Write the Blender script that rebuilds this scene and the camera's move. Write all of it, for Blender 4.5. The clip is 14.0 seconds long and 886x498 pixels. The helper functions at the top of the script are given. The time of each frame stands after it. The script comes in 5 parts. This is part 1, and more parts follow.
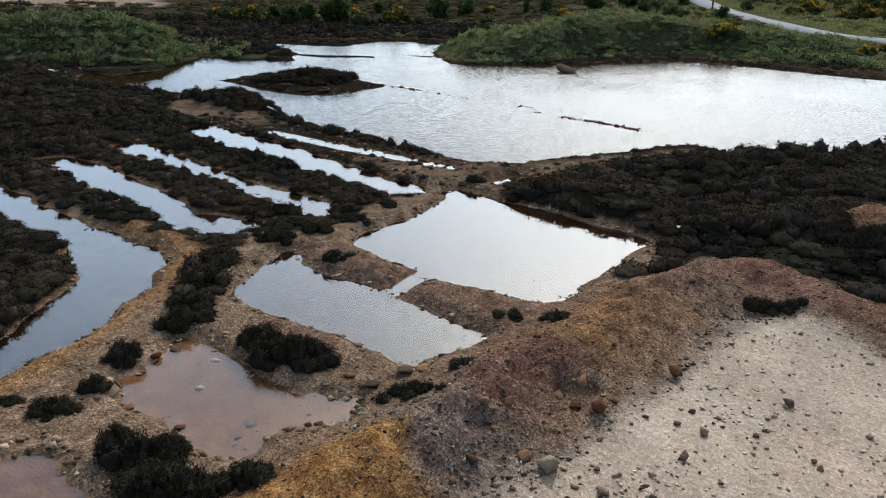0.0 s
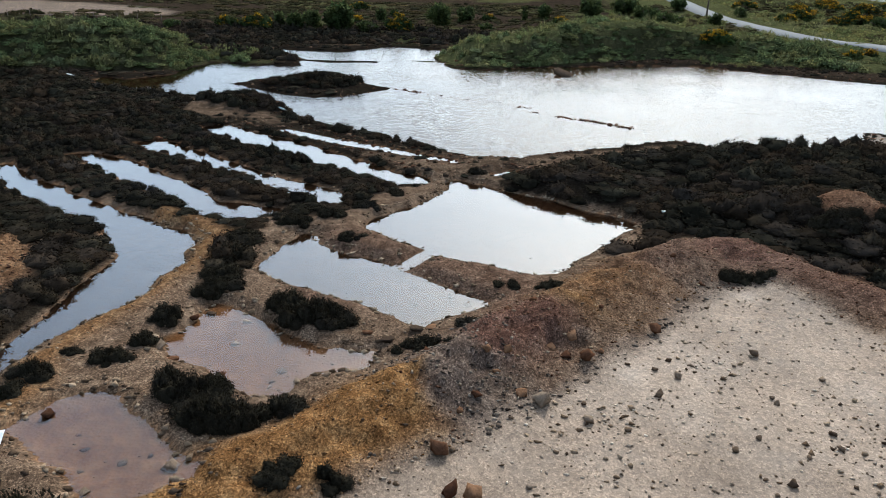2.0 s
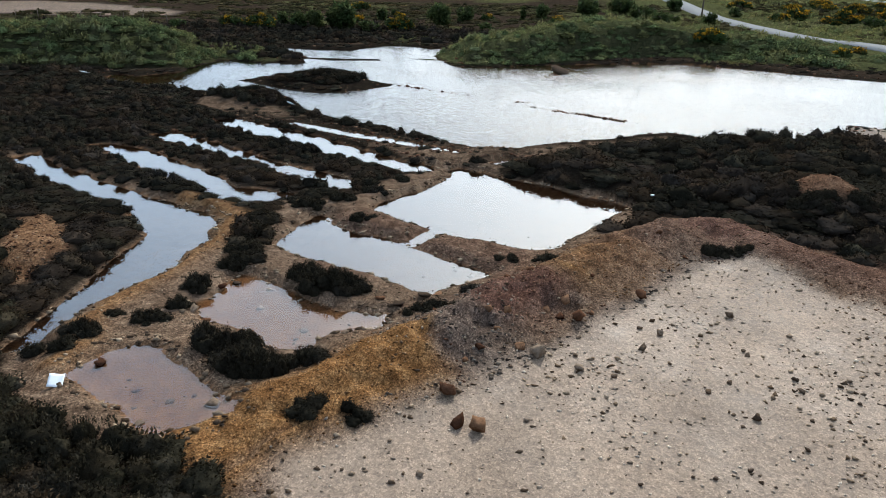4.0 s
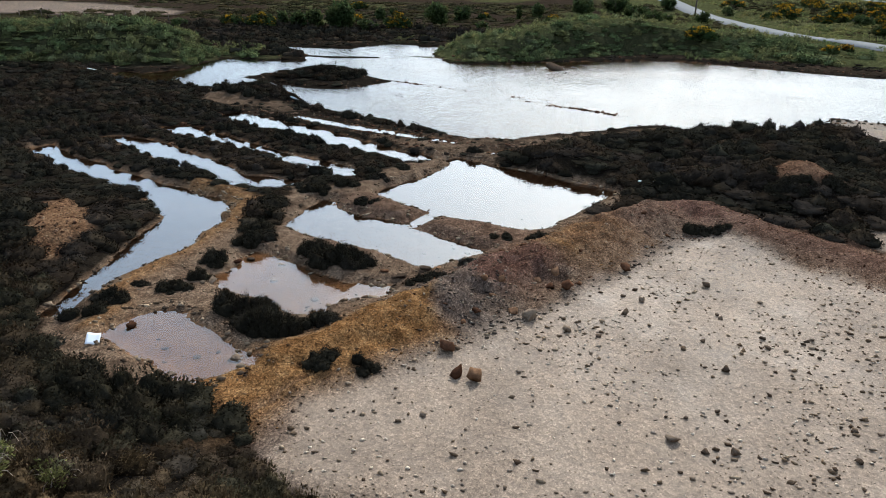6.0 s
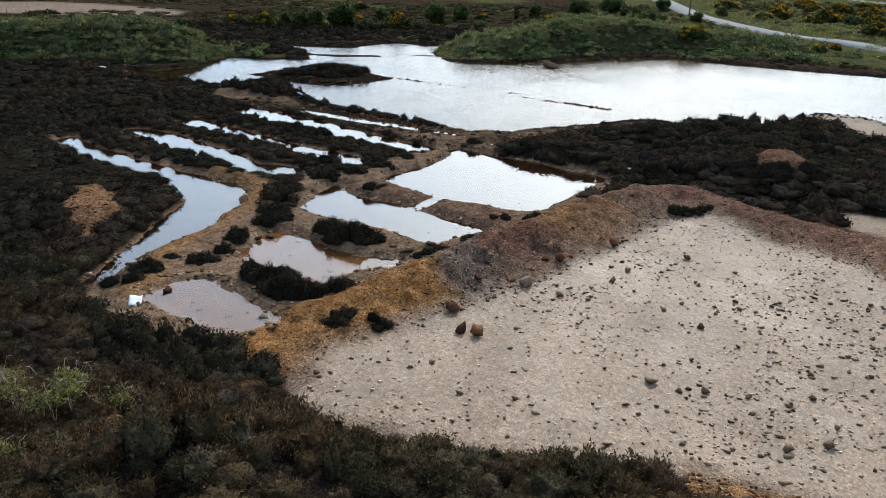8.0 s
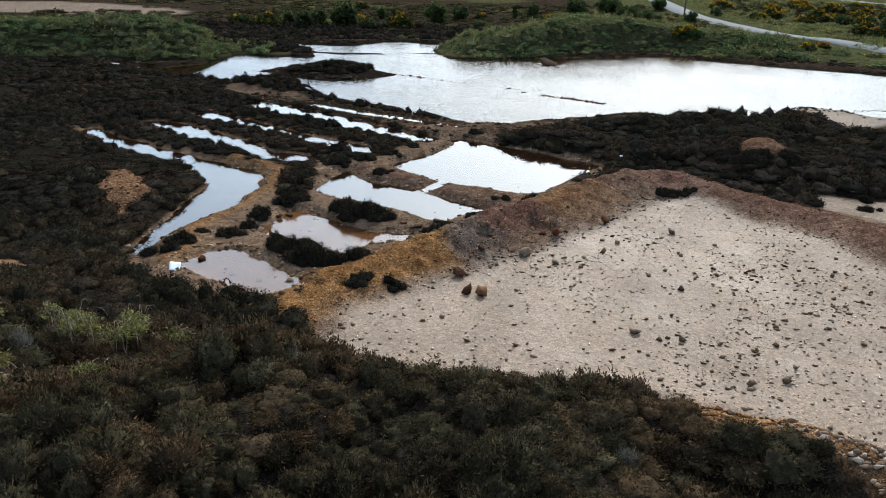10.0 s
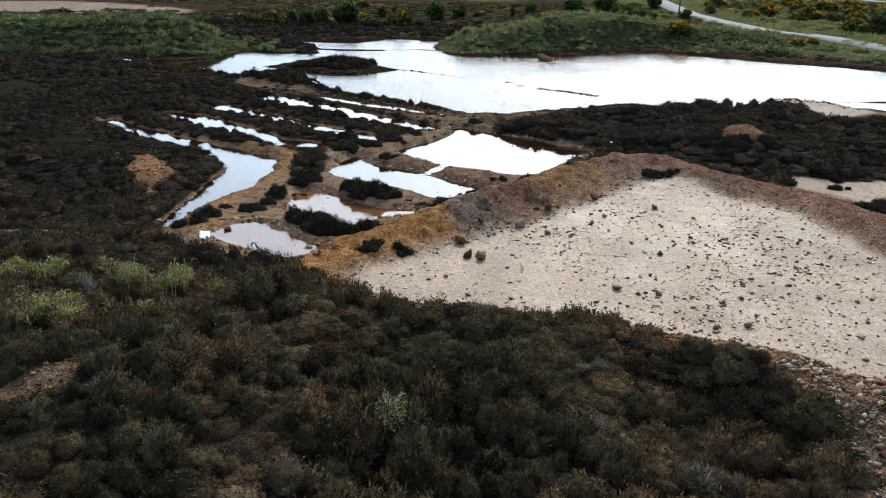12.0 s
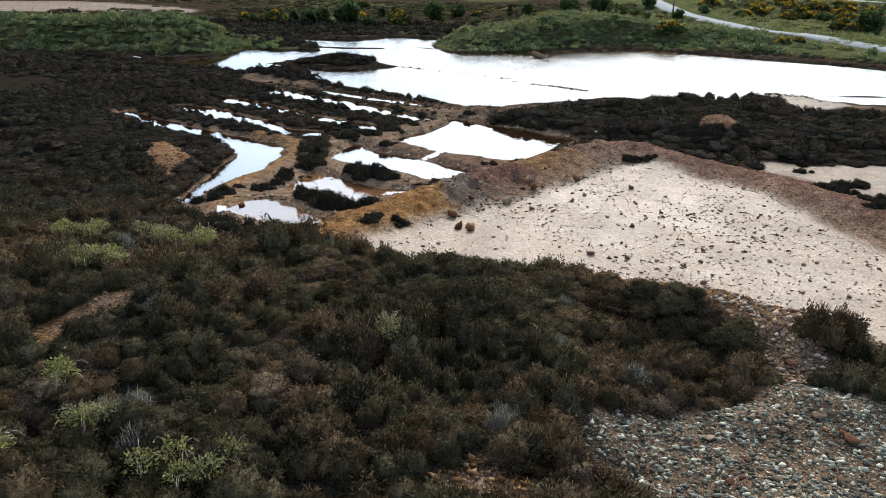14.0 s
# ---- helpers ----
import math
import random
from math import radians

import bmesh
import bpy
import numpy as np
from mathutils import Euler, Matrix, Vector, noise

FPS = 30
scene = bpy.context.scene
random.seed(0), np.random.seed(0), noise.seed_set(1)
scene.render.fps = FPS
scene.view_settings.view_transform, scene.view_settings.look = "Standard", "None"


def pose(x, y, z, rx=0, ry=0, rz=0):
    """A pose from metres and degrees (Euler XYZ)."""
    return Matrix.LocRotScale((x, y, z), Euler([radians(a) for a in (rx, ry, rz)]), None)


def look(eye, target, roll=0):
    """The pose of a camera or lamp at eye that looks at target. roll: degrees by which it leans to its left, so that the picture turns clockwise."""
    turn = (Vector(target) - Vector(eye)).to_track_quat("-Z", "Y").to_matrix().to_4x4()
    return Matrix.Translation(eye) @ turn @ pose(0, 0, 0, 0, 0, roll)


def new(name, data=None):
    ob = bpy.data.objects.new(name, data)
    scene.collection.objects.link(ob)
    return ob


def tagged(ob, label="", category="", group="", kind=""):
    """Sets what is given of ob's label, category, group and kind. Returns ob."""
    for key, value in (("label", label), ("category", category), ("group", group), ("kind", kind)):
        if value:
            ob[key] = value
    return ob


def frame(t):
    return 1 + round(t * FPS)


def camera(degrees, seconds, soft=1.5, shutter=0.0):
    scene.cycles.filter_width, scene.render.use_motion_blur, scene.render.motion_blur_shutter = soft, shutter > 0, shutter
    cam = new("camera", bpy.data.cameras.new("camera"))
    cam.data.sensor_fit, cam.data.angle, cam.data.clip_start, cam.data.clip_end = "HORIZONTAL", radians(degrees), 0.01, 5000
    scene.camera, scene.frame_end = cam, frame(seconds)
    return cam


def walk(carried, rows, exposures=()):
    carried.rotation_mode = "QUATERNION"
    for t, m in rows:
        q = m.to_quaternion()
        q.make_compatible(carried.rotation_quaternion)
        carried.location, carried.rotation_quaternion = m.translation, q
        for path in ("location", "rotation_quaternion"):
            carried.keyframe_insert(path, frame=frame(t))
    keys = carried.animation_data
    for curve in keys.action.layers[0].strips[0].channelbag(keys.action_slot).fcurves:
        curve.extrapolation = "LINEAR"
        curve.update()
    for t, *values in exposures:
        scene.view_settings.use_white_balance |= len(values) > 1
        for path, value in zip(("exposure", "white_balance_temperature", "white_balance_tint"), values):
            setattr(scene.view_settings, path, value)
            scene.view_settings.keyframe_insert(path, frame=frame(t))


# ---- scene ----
cam = camera(62.4, 14.0, 0.8)
PATH = [
    (0, (1.226, 0.411, 10.308), (1.162, 2.26, 9.548), 1.2),
    (0.5, (1.219, -0.264, 10.318), (1.153, 1.593, 9.577), 1.2),
    (1, (1.213, -0.934, 10.297), (1.147, 0.923, 9.558), 1.1),
    (1.5, (1.187, -1.621, 10.283), (1.122, 0.237, 9.544), 1.1),
    (2, (1.145, -2.278, 10.275), (1.081, -0.421, 9.536), 1.1),
    (2.5, (1.079, -2.936, 10.273), (1.017, -1.079, 9.535), 1.1),
    (3, (1.031, -3.542, 10.271), (0.969, -1.685, 9.533), 1.1),
    (5.5, (1.025, -6.143, 10.234), (0.969, -4.284, 9.499), 1.0),
    (6, (1.043, -6.688, 10.21), (0.989, -4.829, 9.474), 1.0),
    (6.5, (1.036, -7.268, 10.187), (0.984, -5.408, 9.452), 1.0),
    (7, (0.988, -7.893, 10.176), (0.937, -6.033, 9.442), 1.0),
    (7.5, (0.938, -8.555, 10.206), (0.889, -6.696, 9.471), 1.0),
    (8, (0.899, -9.182, 10.221), (0.851, -7.322, 9.488), 1.0),
    (10.5, (0.637, -12.602, 10.241), (0.596, -10.741, 9.509), 1.0),
    (11, (0.624, -13.288, 10.245), (0.583, -11.428, 9.513), 0.9),
    (11.5, (0.611, -14.04, 10.223), (0.57, -12.179, 9.491), 1.0),
    (12, (0.617, -14.827, 10.201), (0.576, -12.967, 9.468), 0.9),
    (12.5, (0.656, -15.618, 10.18), (0.615, -13.758, 9.447), 0.9),
    (13, (0.747, -16.437, 10.206), (0.706, -14.577, 9.473), 0.9),
    (13.5, (0.838, -17.165, 10.201), (0.797, -15.304, 9.469), 0.9),
    (14, (0.968, -17.965, 10.212), (0.927, -16.104, 9.481), 0.9),
]
EXPOSURES = [(0, 0.38, 5980, 3), (8, 0.38, 5980, 3), (10.5, 0.42, 5980, 3), (11.5, 0.56, 5980, 3), (14, 0.87, 5980, 3)]
walk(cam, [(t, look(eye, target, roll)) for t, eye, target, roll in PATH], EXPOSURES)

# ---- daylight ----
SUN_AZIMUTH, SUN_HEIGHT = 15.0, 38.0      # degrees to the right of +y, degrees up
world = bpy.data.worlds.new("sky")
scene.world = world
world.use_nodes = True
sky = world.node_tree.nodes.new("ShaderNodeTexSky")
sky.sky_type, sky.sun_disc = "NISHITA", False
sky.sun_elevation, sky.sun_rotation = radians(SUN_HEIGHT), radians(SUN_AZIMUTH)
sky.air_density, sky.dust_density, sky.ozone_density = 1.0, 3.5, 2.0
backing = world.node_tree.nodes["Background"]
backing.inputs["Strength"].default_value = 0.125
# thin high cloud: a soft whitish veil over the whole sky
wt = world.node_tree
way = wt.nodes.new("ShaderNodeTexCoord")
stretched = wt.nodes.new("ShaderNodeMapping")
stretched.inputs["Scale"].default_value = (1.0, 1.0, 2.6)
cirrus = wt.nodes.new("ShaderNodeTexNoise")
cirrus.inputs["Scale"].default_value, cirrus.inputs["Detail"].default_value = 2.4, 6.0
veil = wt.nodes.new("ShaderNodeValToRGB")
for e, (p, c) in zip(veil.color_ramp.elements, ((0.25, (0.64, 0.74, 0.9)), (0.8, (0.8, 0.92, 1.07)))):
    e.position, e.color = p, (*c, 1)
scaled = wt.nodes.new("ShaderNodeMix")
scaled.data_type, scaled.blend_type = "RGBA", "ADD"
scaled.inputs[0].default_value = 1.0
lifted = wt.nodes.new("ShaderNodeVectorMath")
lifted.operation = "SCALE"
wt.links.new(way.outputs["Generated"], stretched.inputs["Vector"])
wt.links.new(stretched.outputs[0], cirrus.inputs["Vector"])
wt.links.new(cirrus.outputs[0], veil.inputs[0])
# the haze is thickest low down and thins towards the zenith
up_part = wt.nodes.new("ShaderNodeSeparateXYZ")
wt.links.new(way.outputs["Generated"], up_part.inputs[0])
thin = wt.nodes.new("ShaderNodeMapRange")
thin.interpolation_type = "SMOOTHSTEP"
for key, value in (("From Min", 0.36), ("From Max", 0.6), ("To Min", 6.5), ("To Max", 2.5)):
    thin.inputs[key].default_value = value
wt.links.new(up_part.outputs["Z"], thin.inputs[0])
wt.links.new(thin.outputs[0], lifted.inputs["Scale"])
wt.links.new(veil.outputs[0], lifted.inputs[0])
wt.links.new(sky.outputs[0], scaled.inputs[6])
wt.links.new(lifted.outputs[0], scaled.inputs[7])
wt.links.new(scaled.outputs[2], backing.inputs["Color"])
sun = new("sun", bpy.data.lights.new("sun", "SUN"))
sun.data.energy, sun.data.angle, sun.data.color = 2.7, radians(0.7), (1.0, 0.95, 0.89)
sa, sh = radians(SUN_AZIMUTH), radians(SUN_HEIGHT)
sun_way = Vector((math.sin(sa) * math.cos(sh), math.cos(sa) * math.cos(sh), math.sin(sh)))
sun.matrix_world = look(sun_way * 300, (0, 0, 0))


# ---- materials ----
def material(name):
    m = bpy.data.materials.new(name)
    m.use_nodes = True
    nt = m.node_tree
    return m, nt, nt.nodes["Principled BSDF"]


def node(nt, kind, **settings):
    n = nt.nodes.new(kind)
    for key, value in settings.items():
        n.inputs[key].default_value = value
    return n


def ramp(nt, fac, stops):
    r = nt.nodes.new("ShaderNodeValToRGB")
    els = r.color_ramp.elements
    while len(els) < len(stops):
        els.new(0.5)
    for e, (p, c) in zip(els, stops):
        e.position, e.color = p, (*c, 1)
    nt.links.new(fac, r.inputs[0])
    return r.outputs[0]


def blend(nt, fac, a, b, mode="MIX"):
    m = nt.nodes.new("ShaderNodeMix")
    m.data_type, m.blend_type = "RGBA", mode
    for k, v in ((0, fac), (6, a), (7, b)):
        if isinstance(v, (tuple, float, int)):
            m.inputs[k].default_value = (*v, 1) if isinstance(v, tuple) else v
        else:
            nt.links.new(v, m.inputs[k])
    return m.outputs[2]


def grain(nt, scale, detail=6.0, rough=0.6, coords=None, kind="ShaderNodeTexNoise"):
    n = nt.nodes.new(kind)
    n.inputs["Scale"].default_value = scale
    if kind == "ShaderNodeTexNoise":
        n.inputs["Detail"].default_value, n.inputs["Roughness"].default_value = detail, rough
    nt.links.new(coords, n.inputs["Vector"])
    return n.outputs[0]


def placed(nt, kind="Position"):
    if kind == "Position":
        return nt.nodes.new("ShaderNodeNewGeometry").outputs["Position"]
    return nt.nodes.new("ShaderNodeTexCoord").outputs["Object"]


def bumped(nt, bsdf, height, strength, distance):
    b = node(nt, "ShaderNodeBump", Strength=strength, Distance=distance)
    nt.links.new(height, b.inputs["Height"])
    nt.links.new(b.outputs[0], bsdf.inputs["Normal"])
    return b


def zone(nt, name):
    a = nt.nodes.new("ShaderNodeAttribute")
    a.attribute_name = name
    return a.outputs["Fac"]


def ground_material():
    m, nt, bsdf = material("ground")
    p = placed(nt)
    big, mid, fine = grain(nt, 0.35, 5, 0.6, p), grain(nt, 2.2, 6, 0.65, p), grain(nt, 16.0, 4, 0.7, p)
    peb = grain(nt, 11.0, coords=p, kind="ShaderNodeTexVoronoi")
    pebc = nt.nodes.new("ShaderNodeTexVoronoi")
    pebc.inputs["Scale"].default_value = 11.0
    nt.links.new(p, pebc.inputs["Vector"])
    soil = ramp(nt, mid, [(0.25, (0.05, 0.032, 0.021)), (0.5, (0.12, 0.081, 0.053)), (0.75, (0.21, 0.15, 0.103))])
    ochre = ramp(nt, mid, [(0.25, (0.068, 0.031, 0.012)), (0.5, (0.155, 0.08, 0.031)), (0.75, (0.25, 0.148, 0.066))])
    red = ramp(nt, mid, [(0.25, (0.038, 0.02, 0.014)), (0.5, (0.084, 0.045, 0.032)), (0.75, (0.155, 0.093, 0.068))])
    slate = ramp(nt, mid, [(0.25, (0.042, 0.029, 0.022)), (0.5, (0.092, 0.067, 0.052)), (0.75, (0.165, 0.127, 0.1))])
    pan = ramp(nt, mid, [(0.2, (0.205, 0.147, 0.101)), (0.5, (0.243, 0.177, 0.123)), (0.8, (0.285, 0.213, 0.153))])
    mud = ramp(nt, mid, [(0.25, (0.14, 0.062, 0.026)), (0.5, (0.21, 0.108, 0.051)), (0.75, (0.29, 0.168, 0.092))])
    turf = ramp(nt, mid, [(0.25, (0.028, 0.03, 0.012)), (0.5, (0.06, 0.063, 0.026)), (0.75, (0.11, 0.106, 0.05))])
    peat = ramp(nt, mid, [(0.3, (0.008, 0.0065, 0.005)), (0.7, (0.024, 0.019, 0.014))])
    c = soil
    for layer, name in ((peat, "peat"), (turf, "turf"), (slate, "slate"), (red, "red"), (ochre, "ochre"), (pan, "pan"), (mud, "mud")):
        c = blend(nt, zone(nt, name), c, layer)
    c = blend(nt, 0.55, c, ramp(nt, big, [(0.3, (0.62, 0.6, 0.6)), (0.7, (1.25, 1.22, 1.2))]), "MULTIPLY")
    even_flat = node(nt, "ShaderNodeMath")
    even_flat.operation = "MULTIPLY_ADD"
    nt.links.new(zone(nt, "pan"), even_flat.inputs[0])
    even_flat.inputs[1].default_value, even_flat.inputs[2].default_value = -0.3, 0.5
    c = blend(nt, even_flat.outputs[0], c, ramp(nt, fine, [(0.3, (0.55, 0.55, 0.55)), (0.7, (1.4, 1.4, 1.4))]), "MULTIPLY")
    sep = nt.nodes.new("ShaderNodeSeparateColor")
    nt.links.new(pebc.outputs["Color"], sep.inputs[0])
    c = blend(nt, 0.5, c, ramp(nt, sep.outputs[0], [(0.0, (0.6, 0.58, 0.56)), (1.0, (1.4, 1.38, 1.36))]), "MULTIPLY")
    # single chips of stone, a few centimetres across
    for size, share in ((26.0, 0.75), (55.0, 0.65)):
        chip = nt.nodes.new("ShaderNodeTexVoronoi")
        chip.inputs["Scale"].default_value = size
        nt.links.new(p, chip.inputs["Vector"])
        part_of = nt.nodes.new("ShaderNodeSeparateColor")
        nt.links.new(chip.outputs["Color"], part_of.inputs[0])
        less = node(nt, "ShaderNodeMath")
        less.operation = "MULTIPLY_ADD"
        even = node(nt, "ShaderNodeMath")
        even.operation = "MAXIMUM"
        slack = node(nt, "ShaderNodeMath")
        slack.operation = "MULTIPLY"
        slack.inputs[1].default_value = 1.6
        nt.links.new(zone(nt, "mud"), slack.inputs[0])
        nt.links.new(zone(nt, "pan"), even.inputs[0])
        nt.links.new(slack.outputs[0], even.inputs[1])
        nt.links.new(even.outputs[0], less.inputs[0])
        less.inputs[1].default_value, less.inputs[2].default_value = -0.55 * share, share
        c = blend(nt, less.outputs[0], c, ramp(nt, part_of.outputs[1], [(0.0, (0.35, 0.33, 0.32)), (0.5, (0.95, 0.94, 0.93)), (0.85, (1.35, 1.35, 1.33)), (1.0, (2.1, 2.1, 2.1))]), "MULTIPLY")
    nt.links.new(c, bsdf.inputs["Base Color"])
    # trodden, crusted patches of the flat shine more than its loose grit
    crust = node(nt, "ShaderNodeMath")
    crust.operation = "MULTIPLY"
    nt.links.new(zone(nt, "pan"), crust.inputs[0])
    nt.links.new(ramp(nt, grain(nt, 0.5, 6, 0.7, p), [(0.4, (0, 0, 0)), (0.7, (1, 1, 1))]), crust.inputs[1])
    dull = ramp(nt, mid, [(0.3, (0.7, 0.7, 0.7)), (0.7, (0.85, 0.85, 0.85))])
    nt.links.new(blend(nt, crust.outputs[0], dull, (0.58, 0.58, 0.58)), bsdf.inputs["Roughness"])
    sheen = node(nt, "ShaderNodeMath")
    sheen.operation = "MULTIPLY_ADD"
    nt.links.new(zone(nt, "pan"), sheen.inputs[0])
    sheen.inputs[1].default_value, sheen.inputs[2].default_value = 0.22, 0.0
    nt.links.new(sheen.outputs[0], bsdf.inputs["Specular IOR Level"])
    h = node(nt, "ShaderNodeMath")
    h.operation = "ADD"
    nt.links.new(fine, h.inputs[0])
    nt.links.new(peb, h.inputs[1])
    relief = bumped(nt, bsdf, h.outputs[0], 0.45, 0.03)
    flatter = node(nt, "ShaderNodeMath")
    flatter.operation = "MULTIPLY_ADD"
    nt.links.new(zone(nt, "pan"), flatter.inputs[0])
    flatter.inputs[1].default_value, flatter.inputs[2].default_value = -0.33, 0.45
    nt.links.new(flatter.outputs[0], relief.inputs["Strength"])
    return m


def water_material(name, tint, ripple, scale, rough, ior=1.52, lean=0.0, lee=None):
    """Clear water over its bed: gloss by Fresnel, the rest passes through, tinted by the iron in it."""
    m, nt, bsdf = material(name)
    nt.nodes.remove(bsdf)
    p = placed(nt)
    stretch = node(nt, "ShaderNodeMapping", Scale=(0.55, 1.0, 1.0), Rotation=(0, 0, radians(-25)))
    nt.links.new(p, stretch.inputs["Vector"])
    patches = grain(nt, 0.14, 3, 0.5, p)
    lull = nt.nodes.new("ShaderNodeMapRange")
    for key, value in (("From Min", 0.35), ("From Max", 0.65), ("To Min", 0.6 * ripple), ("To Max", ripple)):
        lull.inputs[key].default_value = value
    nt.links.new(patches, lull.inputs[0])
    waves = nt.nodes.new("ShaderNodeTexNoise")
    waves.inputs["Scale"].default_value, waves.inputs["Detail"].default_value, waves.inputs["Roughness"].default_value = scale, 2.0, 0.6
    nt.links.new(stretch.outputs[0], waves.inputs["Vector"])
    centred = nt.nodes.new("ShaderNodeVectorMath")
    centred.operation = "SUBTRACT"
    centred.inputs[1].default_value = (0.5, 0.5, 0.5)
    nt.links.new(waves.outputs["Color"], centred.inputs[0])
    steep = nt.nodes.new("ShaderNodeVectorMath")
    steep.operation = "SCALE"
    nt.links.new(centred.outputs[0], steep.inputs[0])
    strength = lull.outputs[0]
    if lee:      # sheltered water by the mound lies still
        off = nt.nodes.new("ShaderNodeVectorMath")
        off.operation = "DISTANCE"
        off.inputs[1].default_value = lee
        nt.links.new(p, off.inputs[0])
        still = nt.nodes.new("ShaderNodeMapRange")
        for key, value in (("From Min", 5.0), ("From Max", 14.0), ("To Min", 0.06), ("To Max", 1.0)):
            still.inputs[key].default_value = value
        nt.links.new(off.outputs["Value"], still.inputs[0])
        calm = nt.nodes.new("ShaderNodeMath")
        calm.operation = "MULTIPLY"
        nt.links.new(still.outputs[0], calm.inputs[0])
        nt.links.new(strength, calm.inputs[1])
        strength = calm.outputs[0]
    nt.links.new(strength, steep.inputs["Scale"])
    level = nt.nodes.new("ShaderNodeVectorMath")
    level.operation = "MULTIPLY"
    level.inputs[1].default_value = (1, 1, 0)
    nt.links.new(steep.outputs[0], level.inputs[0])
    up = nt.nodes.new("ShaderNodeVectorMath")
    up.inputs[1].default_value = (0, -lean, 1)      # normals tilted towards -y, so the surface mirrors higher, brighter sky
    nt.links.new(level.outputs[0], up.inputs[0])
    b = nt.nodes.new("ShaderNodeVectorMath")
    b.operation = "NORMALIZE"
    nt.links.new(up.outputs[0], b.inputs[0])
    fres = node(nt, "ShaderNodeFresnel", IOR=ior)
    gloss = node(nt, "ShaderNodeBsdfGlossy", Roughness=rough)
    gloss.inputs["Color"].default_value = (1, 1, 1, 1)
    clear = nt.nodes.new("ShaderNodeBsdfTransparent")
    clear.inputs["Color"].default_value = (*tint, 1)
    mixer = nt.nodes.new("ShaderNodeMixShader")
    nt.links.new(b.outputs[0], fres.inputs["Normal"])
    nt.links.new(b.outputs[0], gloss.inputs["Normal"])
    nt.links.new(fres.outputs[0], mixer.inputs[0])
    nt.links.new(clear.outputs[0], mixer.inputs[1])
    nt.links.new(gloss.outputs[0], mixer.inputs[2])
    nt.links.new(mixer.outputs[0], nt.nodes["Material Output"].inputs["Surface"])
    return m


def leaf_material(name, dark, lit, dry, patch=0.8, through_light=0.25, dry_share=0.62, fuzz=1.0):
    m, nt, bsdf = material(name)
    p = placed(nt)
    isl = nt.nodes.new("ShaderNodeNewGeometry").outputs["Random Per Island"]
    c = ramp(nt, isl, [(0.0, dark), (0.7, lit), (1.0, tuple(min(1, 1.5 * v) for v in lit))])
    c = blend(nt, 0.75, c, ramp(nt, zone(nt, "tone"), [(0.0, (0.5, 0.52, 0.45)), (0.35, (0.9, 0.98, 0.8)), (0.65, (1.35, 1.05, 0.8)), (0.9, (1.2, 1.1, 1.08)), (1.0, (1.5, 1.42, 1.4))]), "MULTIPLY")
    c = blend(nt, ramp(nt, grain(nt, patch, 4, 0.6, p), [(dry_share - 0.12, (0, 0, 0)), (dry_share + 0.1, (1, 1, 1))]), c, dry)
    c = blend(nt, 0.6, c, ramp(nt, grain(nt, patch * 3.5, 3, 0.6, p), [(0.3, (0.55, 0.55, 0.55)), (0.7, (1.35, 1.35, 1.35))]), "MULTIPLY")
    c = blend(nt, 0.35 * fuzz, c, ramp(nt, grain(nt, 8.0, 3, 0.7, p), [(0.35, (0.45, 0.45, 0.45)), (0.65, (1.5, 1.5, 1.5))]), "MULTIPLY")
    c = blend(nt, 0.65 * fuzz, c, ramp(nt, grain(nt, 26.0, 4, 0.7, p), [(0.32, (0.3, 0.3, 0.3)), (0.68, (1.6, 1.6, 1.6))]), "MULTIPLY")
    nt.links.new(c, bsdf.inputs["Base Color"])
    bsdf.inputs["Roughness"].default_value = 0.8
    bsdf.inputs["Specular IOR Level"].default_value = 0.0
    bumped(nt, bsdf, grain(nt, 30.0, 4, 0.7, p), 0.8 * fuzz, 0.05)
    t = nt.nodes.new("ShaderNodeBsdfTranslucent")
    nt.links.new(c, t.inputs["Color"])
    mixer = nt.nodes.new("ShaderNodeMixShader")
    mixer.inputs[0].default_value = through_light
    nt.links.new(bsdf.outputs[0], mixer.inputs[1])
    nt.links.new(t.outputs[0], mixer.inputs[2])
    nt.links.new(mixer.outputs[0], nt.nodes["Material Output"].inputs["Surface"])
    return m


def stone_material(name, a, b, c3, island=False):
    m, nt, bsdf = material(name)
    p = placed(nt)
    if island:
        r = nt.nodes.new("ShaderNodeNewGeometry").outputs["Random Per Island"]
    else:
        r = nt.nodes.new("ShaderNodeObjectInfo").outputs["Random"]
    c = ramp(nt, r, [(0.0, a), (0.55, b), (1.0, c3)])
    n = grain(nt, 9.0, 6, 0.7, p)
    c = blend(nt, 0.7, c, ramp(nt, n, [(0.3, (0.5, 0.48, 0.46)), (0.7, (1.4, 1.38, 1.35))]), "MULTIPLY")
    c = blend(nt, 0.6, c, ramp(nt, grain(nt, 1.1, 4, 0.6, p), [(0.35, (0.72, 0.7, 0.68)), (0.65, (1.3, 1.18, 1.0))]), "MULTIPLY")
    nt.links.new(c, bsdf.inputs["Base Color"])
    bsdf.inputs["Roughness"].default_value = 0.9
    bsdf.inputs["Specular IOR Level"].default_value = 0.0
    bumped(nt, bsdf, grain(nt, 30.0, 5, 0.7, p), 0.8, 0.03)
    return m


